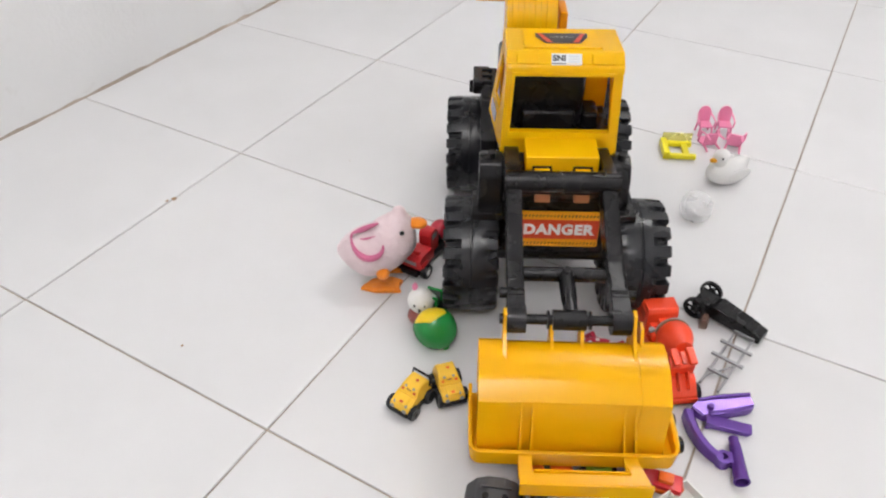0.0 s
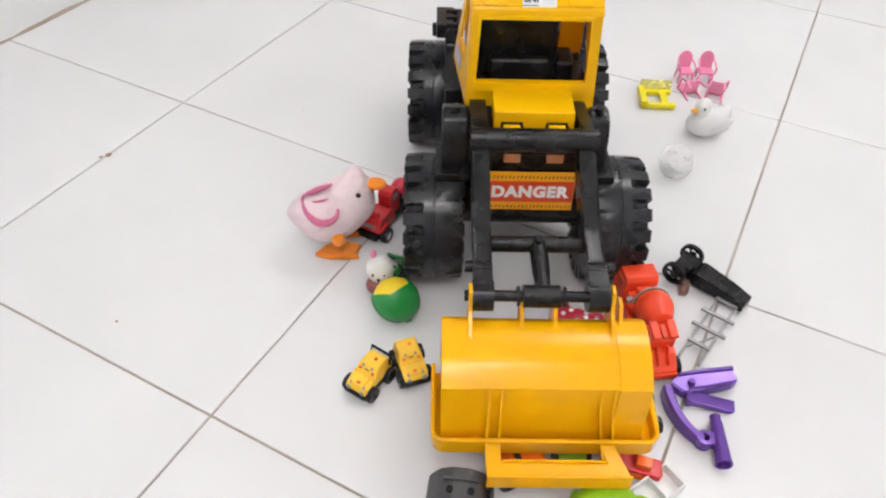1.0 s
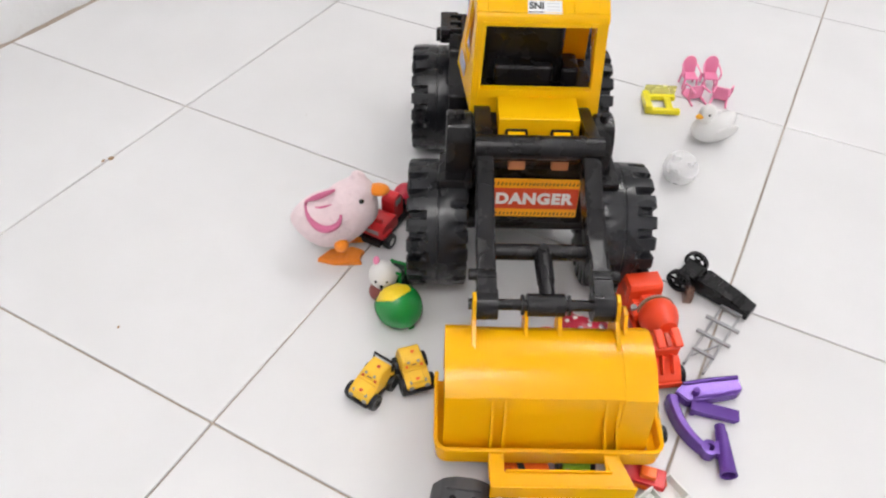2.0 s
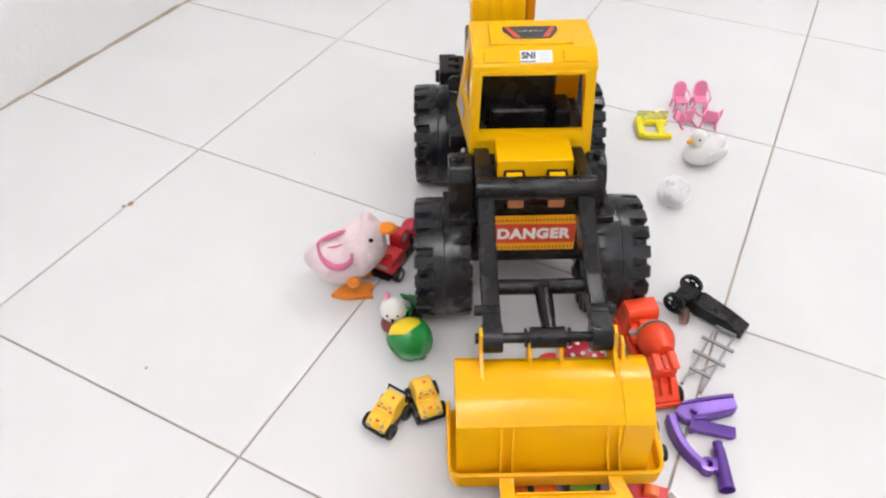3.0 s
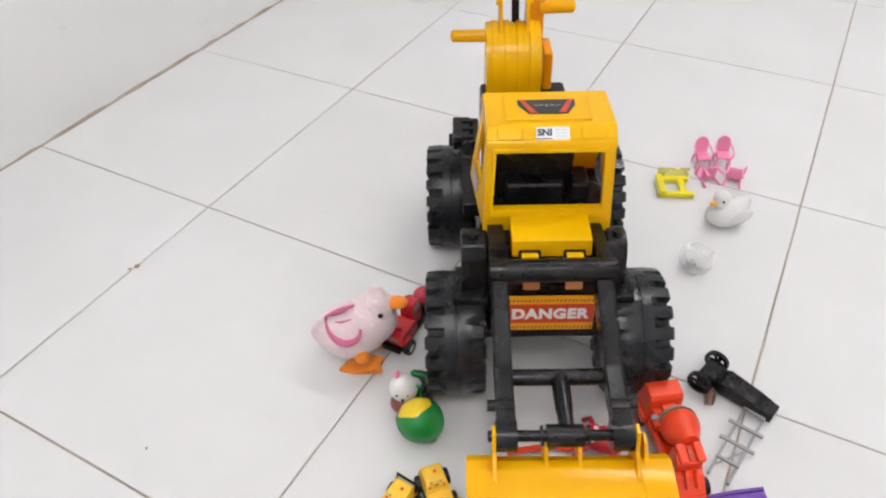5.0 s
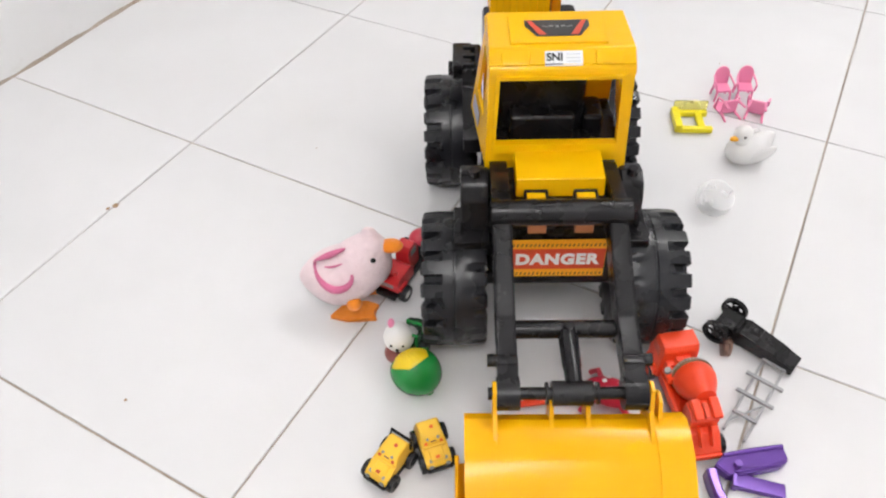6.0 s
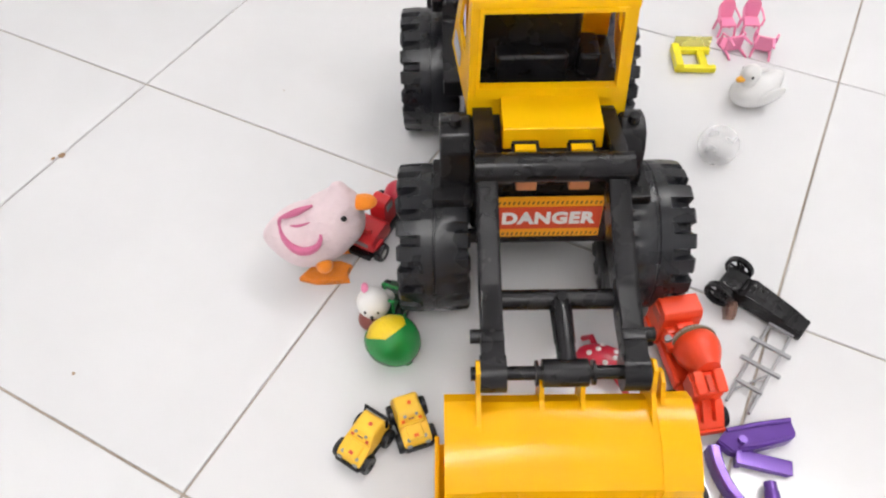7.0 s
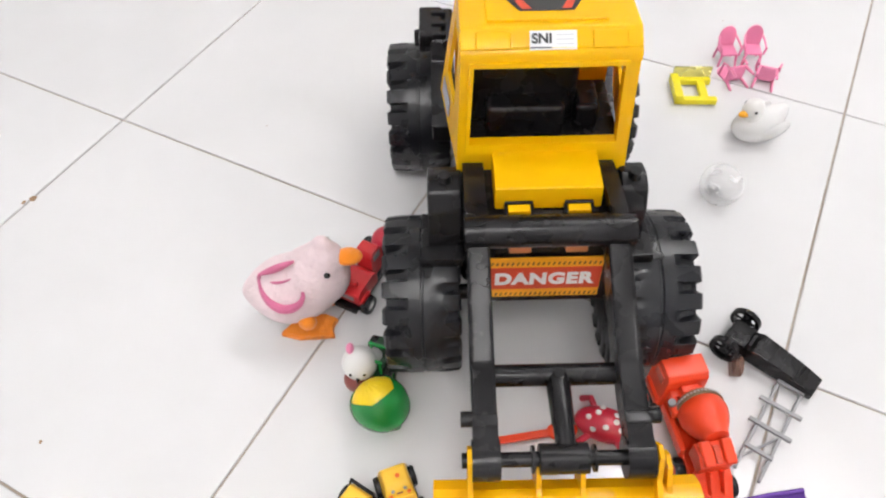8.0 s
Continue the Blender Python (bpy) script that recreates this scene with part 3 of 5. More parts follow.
    # bucket: a shell that opens downwards, a rim round its mouth and a pusher loop in front
    bk = new("bucket")
    bk.parent = ld
    outer = [(-0.180, 0.040), (-0.183, 0.075), (-0.185, 0.106), (-0.190, 0.1195), (-0.199, 0.1265), (-0.212, 0.1285), (-0.232, 0.1250), (-0.246, 0.1175), (-0.2575, 0.1095), (-0.266, 0.040)]
    inner = [(-0.184, 0.040), (-0.187, 0.075), (-0.189, 0.105), (-0.194, 0.1160), (-0.201, 0.1225), (-0.213, 0.1245), (-0.231, 0.1210), (-0.2445, 0.1140), (-0.2540, 0.1075), (-0.262, 0.040)]
    HB = 0.0875
    bm = NB()
    oo = [[bm.verts.new((x, y, z)) for y, z in outer] for x in (-HB, HB)]
    ii = [[bm.verts.new((x, y, z)) for y, z in inner] for x in (-HB + 0.003, HB - 0.003)]
    n = len(outer)
    for k in range(n - 1):
        bm.faces.new((oo[0][k], oo[0][k + 1], oo[1][k + 1], oo[1][k]))
        bm.faces.new((ii[0][k], ii[1][k], ii[1][k + 1], ii[0][k + 1]))
    for s in (0, 1):
        bm.faces.new(oo[s])
        bm.faces.new(ii[s])
    for k in (0, n - 1):
        bm.faces.new((oo[0][k], oo[1][k], ii[1][k], ii[0][k]))
    for s in (0, 1):
        bm.faces.new((oo[s][0], ii[s][0], ii[s][n - 1], oo[s][n - 1]))
    sharp = [e for e in bm.edges if len(e.link_faces) == 2 and e.calc_face_angle(0) > radians(60)]
    bmesh.ops.bevel(bm, geom=sharp, offset=0.0012, segments=2, affect="EDGES", profile=0.5)
    shell = part("shell", bm, DEEPYELLOW, bk, angle=24)
    # the two ends of the shell stand slightly proud
    for x0, x1 in ((-HB - 0.0006, -0.0635), (0.0610, HB + 0.0006)):
        bm = NB()
        grown = []
        for k, (y, z) in enumerate(outer):
            p, q = outer[max(k - 1, 0)], outer[min(k + 1, n - 1)]
            d = Vector((q[0] - p[0], q[1] - p[1])).normalized()
            grown.append((y + d.y * 0.0011, z - d.x * 0.0011))
        sides = [[bm.verts.new((x, y, z)) for y, z in grown] for x in (x0, x1)]
        under = [[bm.verts.new((x, y, z)) for y, z in outer] for x in (x0, x1)]
        for k in range(n - 1):
            bm.faces.new((sides[0][k], sides[0][k + 1], sides[1][k + 1], sides[1][k]))
            for e in (0, 1):
                bm.faces.new((sides[e][k], under[e][k], under[e][k + 1], sides[e][k + 1]))
        part("end_band", bm, DEEPYELLOW, bk, angle=24)
    # rim: an upstanding band, rounded at the front corners
    bm = NB()
    rx, yb_, yf_, cr, cx = 0.0985, -0.182, -0.2745, 0.011, 0.0035
    line = [(-rx, yb_ - 0.012)] + [(-rx + cr - cr * math.cos(a), yf_ + cr - cr * math.sin(a)) for a in (radians(d) for d in range(0, 91, 18))] \
        + [(rx - cr + cr * math.sin(a), yf_ + cr - cr * math.cos(a)) for a in (radians(d) for d in range(0, 91, 18))] + [(rx, yb_)]
    rows = []
    for k, (x, y) in enumerate(line):
        p, q = line[max(k - 1, 0)], line[min(k + 1, len(line) - 1)]
        d = Vector((q[0] - p[0], q[1] - p[1])).normalized()
        nx, ny = -d.y, d.x
        rows.append([bm.verts.new((x + cx + nx * o, y + ny * o, z)) for o, z in ((0, 0.0365), (-0.0015, 0.0570), (0.0010, 0.0578), (0.0022, 0.0570), (0.0022, 0.0420), (0.0105, 0.0435), (0.0105, 0.0395), (0.0022, 0.0365))])
    for p, q in zip(rows, rows[1:]):
        for k in range(8):
            j = (k + 1) % 8
            bm.faces.new((p[k], p[j], q[j], q[k]))
    bm.faces.new(rows[0][::-1])
    bm.faces.new(rows[-1])
    part("rim", bm, DEEPYELLOW, bk)
    for x in (-0.0655, -0.0205, 0.0085, 0.0565, 0.0650):
        big = abs(x) > 0.03 and x < 0.062
        bm = NB()
        add_prism(bm, [(-0.178, 0.150 if big else 0.137), (-0.184, 0.158 if big else 0.142), (-0.193, 0.157 if big else 0.141), (-0.2, 0.14 if big else 0.130),
                       (-0.222 if big else -0.212, 0.1265), (-0.215, 0.120), (-0.190, 0.105), (-0.183, 0.115)], x, x + 0.0034, bevel=0.0007)
        part("rib", bm, DEEPYELLOW, bk)
    for s in (-1, 1):
        for d in (0, 0.0105):
            x = -0.0490 + d if s < 0 else 0.0455 + d
            pts = [(-0.2585, 0.1085), (-0.2665, 0.085), (-0.2735, 0.055), (-0.2950, 0.0470), (-0.2950, 0.042), (-0.268, 0.040), (-0.2605, 0.07)]
            spread = 0.0 if s < 0 else 0.006
            bm = NB()
            add_prism(bm, pts, x, x + 0.0024)
            for v in bm.verts:
                v.co.x += spread * max(0, (0.085 - v.co.z) / 0.04) * (1 if s > 0 else 0)
            part("strut_rib", bm, DEEPYELLOW, bk)
    # pusher loop: a flat frame that flares to one side, with an upstanding lip in front and round its hole
    bm = NB()
    loops = []
    for pts in (((-0.0485, -0.2715), (-0.0485, -0.3050), (0.0735, -0.3050), (0.0610, -0.2715)), ((-0.0365, -0.2715), (-0.0360, -0.2910), (0.0545, -0.2910), (0.0490, -0.2715))):
        for z in (0.0500, 0.0455):
            loops.append([bm.verts.new((x, y, z + 0.10 * (y + 0.3050))) for x, y in pts])
    out_top, out_low, in_top, in_low = loops
    for k in range(3):
        for p, q in ((out_top, in_top), (in_low, out_low), (out_low, out_top), (in_top, in_low)):
            bm.faces.new((p[k], p[k + 1], q[k + 1], q[k]))
    for k in (0, 3):
        bm.faces.new((out_top[k], in_top[k], in_low[k], out_low[k]))
    loop = part("pusher_loop", bm, DEEPYELLOW, bk)
    part("front_lip", add_box(NB(), (0.0125, -0.3058, 0.0452), (0.1225, 0.0028, 0.0190), 0.0010), DEEPYELLOW, loop)
    part("hole_lip", add_box(NB(), (0.0100, -0.2912, 0.0520), (0.0900, 0.0020, 0.0050), 0.0007), DEEPYELLOW, loop)
    return ld


make_loader()


# ---- small toys ----
def wheel_at(parent, c, r, w, axis, hub=None):
    """A little wheel; axis is the unit vector of its axle."""
    c, axis = Vector(c), Vector(axis).normalized()
    m = Matrix.Translation(c) @ axis.to_track_quat("Z", "Y").to_matrix().to_4x4()
    bm = NB()
    add_lathe(bm, [(r * 0.5, -w / 2), (r * 0.9, -w / 2), (r, -w * 0.3), (r, w * 0.3), (r * 0.9, w / 2), (r * 0.5, w / 2)], m, 20, closed=True)
    wh = part("wheel", bm, RUBBER, parent)
    part("hub", add_lathe(NB(), [(r * 0.52, -w * 0.42), (r * 0.45, -w * 0.42), (r * 0.3, -w * 0.5), (r * 0.3, w * 0.5), (r * 0.45, w * 0.42), (r * 0.52, w * 0.42)], m, 16), hub or BLACK, wh)
    return wh


def toy_car(m, paint, label, length=0.048, width=0.027, face=None, group="little toy cars", rack=False):
    """A stubby pull-back jeep, nose towards +x, resting on z = 0."""
    car = thing("toy_car", m, label, "toy car", group)
    L, W = length, width
    lay = Matrix.Rotation(radians(-90), 4, "Z")
    part("chassis", add_box(NB(), (0, 0, 0.0090), (L * 1.0, W * 0.90, 0.006), 0.0018), BLACK, car)
    bm = NB()
    side = [(-L * 0.48, 0.011), (-L * 0.49, 0.0200), (-L * 0.44, 0.0285), (-L * 0.38, 0.0310), (-L * 0.10, 0.0310), (L * 0.02, 0.0285), (L * 0.10, 0.0225),
            (L * 0.13, 0.0205), (L * 0.40, 0.0190), (L * 0.48, 0.0165), (L * 0.50, 0.011)]
    add_prism(bm, side, -W * 0.47, W * 0.47, lay, bevel=0.0022)
    for v in bm.verts:
        if v.co.z > 0.0215:
            v.co.y *= 1 - 0.20 * (v.co.z - 0.0215) / 0.0095
    body = part("body", bm, paint, car, angle=50)
    part("bonnet", add_box(NB(), (L * 0.28, 0, 0.0196), (L * 0.30, W * 0.52, 0.0034), 0.0014, Matrix.Rotation(radians(5), 4, "Y"), 3), paint, body)
    part("screen_ridge", add_box(NB(), (L * 0.115, 0, 0.0222), (0.0030, W * 0.80, 0.0030), 0.0012, None, 3), paint, body)
    slope = Matrix.Rotation(radians(36), 4, "Y")
    if face:
        for s in (-1, 1):
            part("printed_eye", add_cyl(NB(), (L * 0.018, s * W * 0.19, 0.0283), (L * 0.030, s * W * 0.19, 0.0295), 0.0014, seg=12), DECALGREY, body)
            part("printed_cheek", add_box(NB(), (L * 0.075, s * W * 0.28, 0.0254), (0.0026, 0.0030, 0.0010), 0.0003, slope), face, body)
            part("light_print", add_cyl(NB(), (L * 0.40, s * W * 0.27, 0.0180), (L * 0.405, s * W * 0.27, 0.0200), 0.0016, seg=10), DECALGREY, body)
        part("roof_print", add_cyl(NB(), (-L * 0.22, 0.002, 0.0305), (-L * 0.22, 0.002, 0.0315), 0.0019, seg=12), face, body)
        part("mouth_print", add_box(NB(), (L * 0.060, 0, 0.0264), (0.0010, 0.0050, 0.0010), 0, slope), BROWN, body)
        part("nose_print", add_box(NB(), (L * 0.36, 0, 0.0207), (0.0032, 0.0042, 0.0010), 0.0003, Matrix.Rotation(radians(5), 4, "Y")), face, body)
    else:
        part("windscreen", add_box(NB(), (L * 0.050, 0, 0.0270), (0.0060, W * 0.56, 0.0010), 0.0003, slope), DECALBLACK, body)
        part("bonnet_sticker", add_box(NB(), (L * 0.28, 0, 0.0214), (L * 0.14, W * 0.30, 0.0008), 0, Matrix.Rotation(radians(5), 4, "Y")), DECALRED, body)
    if rack:
        part("roof_bar", add_tube(NB(), [(-L * 0.40, -W * 0.44, 0.022), (-L * 0.46, -W * 0.42, 0.0320), (-L * 0.46, W * 0.42, 0.0320), (-L * 0.40, W * 0.44, 0.022)], 0.0016, 8), BLACK, body, "black roll bar")
    for s in (-1, 1):
        part("headlight", add_cyl(NB(), (L * 0.485, s * W * 0.3, 0.0150), (L * 0.515, s * W * 0.3, 0.0150), 0.0024, seg=12), DECALGREY, body)
        part("running_board", add_box(NB(), (0, s * W * 0.47, 0.0095), (L * 0.34, 0.0030, 0.0030), 0.0008), BLACK, car)
    for e in (-1, 1):
        part("bumper", add_box(NB(), (e * L * 0.515, 0, 0.0105), (0.0036, W * 0.92, 0.0050), 0.0014), BLACK, car)
    for x in (-L * 0.31, L * 0.31):
        for s in (-1, 1):
            wheel_at(car, (x, s * (W * 0.50), 0.0088), 0.0088, 0.0080, (0, s, 0))
    return car


def duck():
    d = thing("plush_duck", pose(-0.236, 0.022, 0, 0, 0, 6), "pale pink plush duck with magenta wing outline and orange feet", "plush toy")
    bm = NB()
    tilt = Matrix.Rotation(radians(-17), 4, "Y")
    add_ball(bm, (0, 0, 0.053), (0.049, 0.033, 0.034), tilt, 32, 20)
    for v in bm.verts:
        if v.co.x < -0.01:
            k = (-0.01 - v.co.x) / 0.04
            v.co.y *= 1 - 0.45 * k * k
            v.co.z = 0.052 + (v.co.z - 0.052) * (1 - 0.45 * k * k) + 0.008 * k
    add_ball(bm, (0.024, -0.001, 0.070), (0.031, 0.029, 0.031), Matrix.Rotation(radians(-35), 4, "Y"), 28, 18)
    add_ball(bm, (0.031, 0.0, 0.086), (0.022, 0.021, 0.023), None, 28, 18)
    add_ball(bm, (0.012, 0.004, 0.0860), (0.026, 0.013, 0.012), Matrix.Rotation(radians(-36), 4, "Y"), 24, 16)
    add_ball(bm, (0.034, 0.003, 0.1070), (0.009, 0.008, 0.011), Matrix.Rotation(radians(-30), 4, "Y"))
    bmesh.ops.remove_doubles(bm, verts=bm.verts, dist=0.00001)
    body = part("body", bm, FUR, d, angle=80)
    melt = body.modifiers.new("one_skin", "REMESH")
    melt.mode, melt.voxel_size, melt.use_smooth_shade = "VOXEL", 0.0022, True
    soften = body.modifiers.new("soften", "SMOOTH")
    soften.factor, soften.iterations = 0.5, 14
    bm = NB()
    add_ball(bm, (0.055, -0.003, 0.094), (0.013, 0.0095, 0.0060), Matrix.Rotation(radians(4), 4, "Y"))
    part("beak", bm, FEETS, d, "orange felt beak")
    for s in (-1, 1):
        part("eye", add_ball(NB(), (0.036, s * 0.0205 - 0.001, 0.0935), (0.0030, 0.0024, 0.0030)), INK, d)
        if s > 0:
            continue
        # wing outline, two felt arcs on the flank
        def on_flank(x, z):
            q = 1 - (x / 0.050) ** 2 - ((z - 0.052 - x * 0.3) / 0.037) ** 2
            return s * (0.035 * math.sqrt(max(q, 0.02)) * (1 - 0.3 * max(0, -x - 0.01) / 0.04) + 0.0008)
        arc = []
        for k in range(15):
            a = radians(160 + k * 14.5)
            x, z = -0.007 + 0.0195 * math.cos(a), 0.0790 + 0.0140 * math.sin(a)
            arc.append((x, on_flank(x, z), z))
        part("wing_outline", add_tube(NB(), arc, 0.0022, 8, [0.0014 + 0.0030 * math.sin(math.pi * k / 14) for k in range(15)]), MAGENTA, body)
        arc = []
        for k in range(9):
            x = -0.026 + 0.0042 * k
            z = 0.0840 + 0.0018 * k
            arc.append((x, on_flank(x, z), z))
        part("wing_outline", add_tube(NB(), arc, 0.002, 8, [0.0012 + 0.0024 * math.sin(math.pi * k / 8) for k in range(9)]), MAGENTA, body)
        arc = []
        for k in range(7):
            x = -0.022 + 0.0042 * k
            z = 0.0780 + 0.0014 * k
            arc.append((x, on_flank(x, z), z))
        part("wing_outline", add_tube(NB(), arc, 0.001, 8, [0.0006 + 0.0008 * math.sin(math.pi * k / 6) for k in range(7)]), MAGENTA, body)
    for s in (-1, 1):
        part("leg", add_ball(NB(), (0.010, s * 0.024 - 0.006, 0.037), (0.0085, 0.007, 0.009)), FEETS, d)
        bm = NB()
        pts = [(-0.026, -0.006), (-0.010, 0.010), (0.016, 0.012), (0.030, 0.004), (0.022, -0.004), (0.026, -0.016), (0.010, -0.012), (-0.006, -0.014)]
        top = [bm.verts.new((x, y, 0.0075)) for x, y in pts]
        low = [bm.verts.new((x * 1.03, y * 1.03, 0.0005)) for x, y in pts]
        bm.faces.new(top)
        bm.faces.new(low[::-1])
        for k in range(len(pts)):
            j = (k + 1) % len(pts)
            bm.faces.new((top[k], top[j], low[j], low[k]))
        bmesh.ops.bevel(bm, geom=list(bm.edges), offset=0.0016, segments=2, affect="EDGES")
        foot = part("foot", bm, FEETS, d)
        foot.location = (0.005 if s < 0 else 0.011, s * 0.019 + 0.006, 0)


def red_truck():
    """A toy tractor with a small front end; nose towards local +x."""
    tr = thing("toy_tractor", pose(-0.178, 0.057, 0, 0, 0, 62), "red toy tractor with black wheels beside the plush duck", "toy truck")
    lay = Matrix.Rotation(radians(-90), 4, "Z")
    part("chassis", add_box(NB(), (0.006, 0, 0.0105), (0.082, 0.026, 0.009), 0.0018), BLACK, tr)
    body = part("body", add_prism(NB(), [(-0.029, 0.014), (-0.030, 0.030), (-0.025, 0.034), (0.000, 0.034), (0.006, 0.028), (0.006, 0.014)], -0.0155, 0.0155, lay, bevel=0.0022), RED, tr)
    part("rear_window", add_box(NB(), (-0.0295, 0, 0.0240), (0.0014, 0.018, 0.006), 0.0004), DECALGREY, body)
    part("seat_back", add_box(NB(), (-0.020, 0, 0.0365), (0.005, 0.018, 0.007), 0.0016), RED, body)
    cabin = part("cabin", add_prism(NB(), [(0.006, 0.014), (0.006, 0.044), (0.010, 0.050), (0.022, 0.050), (0.028, 0.040), (0.028, 0.014)], -0.0095, 0.0095, lay, bevel=0.0022), RED, tr)
    for s in (-1, 1):
        part("side_window", add_box(NB(), (0.016, s * 0.0096, 0.0410), (0.011, 0.0010, 0.008), 0.0003), DECALGREY, cabin)
        part("mudguard", add_box(NB(), (-0.021, s * 0.0165, 0.0215), (0.016, 0.005, 0.005), 0.0018), RED, body)
    part("grille", add_box(NB(), (0.032, 0, 0.0240), (0.008, 0.016, 0.014), 0.0016), BLACK, tr)
    part("bonnet", add_ball(NB(), (0.046, 0, 0.0275), (0.0150, 0.0130, 0.0135)), CRIMSON, tr)
    for x, r in ((-0.021, 0.0102), (0.042, 0.0110)):
        for s in (-1, 1):
            wheel_at(tr, (x, s * 0.0185, r), r, 0.0085, (0, s, 0), WHITE if x < 0 else BLACK)


def hen():
    hn = thing("hen_figure", pose(-0.173, -0.049, 0), "little white hen figure on a brown round base", "toy figure")
    part("base", add_ball(NB(), (-0.002, -0.004, 0.0125), (0.0145, 0.0135, 0.0125)), BROWN, hn)
    bm = NB()
    add_ball(bm, (0.0, 0.0, 0.034), (0.0160, 0.0150, 0.0175))
    add_ball(bm, (0.008, 0.012, 0.020), (0.012, 0.011, 0.012))
    part("body", bm, WHITE, hn)
    part("comb", add_ball(NB(), (-0.007, 0.005, 0.0510), (0.0036, 0.0050, 0.0050)), PINK, hn)
    part("beak", add_cyl(NB(), (-0.001, -0.0140, 0.031), (-0.001, -0.0180, 0.0295), 0.0022, 0.0004, 8), INK, hn)
    for s in (-1, 1):
        part("eye", add_ball(NB(), (-0.001 + s * 0.006, -0.0132, 0.0365), (0.0014, 0.0014, 0.0018)), INK, hn)


def green_tractor():
    tr = thing("toy_tractor", pose(-0.156, -0.034, 0, 0, 0, 70), "small green and black toy tractor behind the hen figure", "toy truck")
    part("body", add_prism(NB(), [(-0.022, 0.010), (-0.022, 0.024), (-0.006, 0.026), (0.004, 0.022), (0.020, 0.020), (0.022, 0.010)], -0.009, 0.009, Matrix.Rotation(radians(-90), 4, "Z"), bevel=0.0015), DARKLEAF, tr)
    bm = NB()
    for x in (-0.018, 0.0):
        for s in (-1, 1):
            add_cyl(bm, (x, s * 0.008, 0.022), (x, s * 0.008, 0.040), 0.0014, seg=8)
    add_box(bm, (-0.017, 0, 0.0395), (0.003, 0.020, 0.003), 0.001)
    add_box(bm, (-0.001, 0, 0.0395), (0.003, 0.020, 0.003), 0.001)
    part("roll_bar", bm, LEAF, tr)
    for x, r in ((-0.014, 0.012), (0.015, 0.009)):
        for s in (-1, 1):
            wheel_at(tr, (x, s * 0.013, r), r, 0.008, (0, s, 0), LEAF)


def corn():
    """A cob in three overlapping husk leaves; its axis leans up and away."""
    cn = thing("toy_corn", pose(-0.1545, -0.0830, 0, 0, 0, 14) @ Matrix.Diagonal((1.12, 1, 1, 1)), "plastic corn cob toy, yellow kernels in a glossy green husk", "toy corn")
    core = Vector((0, 0, 0.0240))
    stand = Vector((-0.32, 0.54, 0.78)).to_track_quat("Z", "Y").to_matrix()

    def at(theta, phi, grow):
        stretch = 1.22 if theta > math.pi / 2 else 1.06
        r = 0.0212 * grow
        v = Vector((r * math.sin(theta) * math.cos(phi), r * math.sin(theta) * math.sin(phi), r * stretch * math.cos(theta)))
        w = core + stand @ v
        w.z = max(w.z, 0.0006)
        return w

    bm = NB()
    rows = []
    for i in range(1, 31):
        th = math.pi * 0.62 * i / 30
        rows.append([bm.verts.new(at(th, 2 * math.pi * k / 72, 1 + 0.022 * abs(math.sin(9 * 2 * math.pi * k / 72)) * abs(math.sin(th * 9)))) for k in range(72)])
    for p, q in zip(rows, rows[1:]):
        for k in range(72):
            j = (k + 1) % 72
            bm.faces.new((p[k], p[j], q[j], q[k]))
    bm.faces.new(rows[0])
    part("cob", bm, CORN, cn, angle=70)
    for turn, grow, lip in ((180, 1.025, 66), (90, 1.03, 74), (0, 1.045, 66), (-90, 1.065, 66)):
        bm = NB()
        skins = []
        for lift in (0, 0.035):
            rows = []
            for i in range(19):
                u = -1 + i / 9
                phi = radians(turn + 88 * u)
                edge = radians(lip - 14 * (1 - u * u) + 34 * abs(u) ** 4)
                rib = 0.018 * math.cos(7 * math.pi * u)
                rows.append([bm.verts.new(at(edge + (math.pi * 0.995 - edge) * k / 16, phi, grow + lift + rib * math.sin(math.pi * k / 16))) for k in range(17)])
            skins.append(rows)
        a, b = skins
        for i in range(18):
            for k in range(16):
                bm.faces.new((a[i][k], a[i][k + 1], a[i + 1][k + 1], a[i + 1][k]))
                bm.faces.new((b[i][k], b[i + 1][k], b[i + 1][k + 1], b[i][k + 1]))
            bm.faces.new((a[i][0], a[i + 1][0], b[i + 1][0], b[i][0]))
        for k in range(16):
            for i in (0, 18):
                bm.faces.new((a[i][k], a[i][k + 1], b[i][k + 1], b[i][k]))
        part("husk", bm, LEAF, cn, angle=60)
    part("stalk", add_cyl(NB(), at(math.pi, 0, 0.95), at(math.pi, 0, 1.16), 0.0050, 0.0036, 14), LEAF, cn)


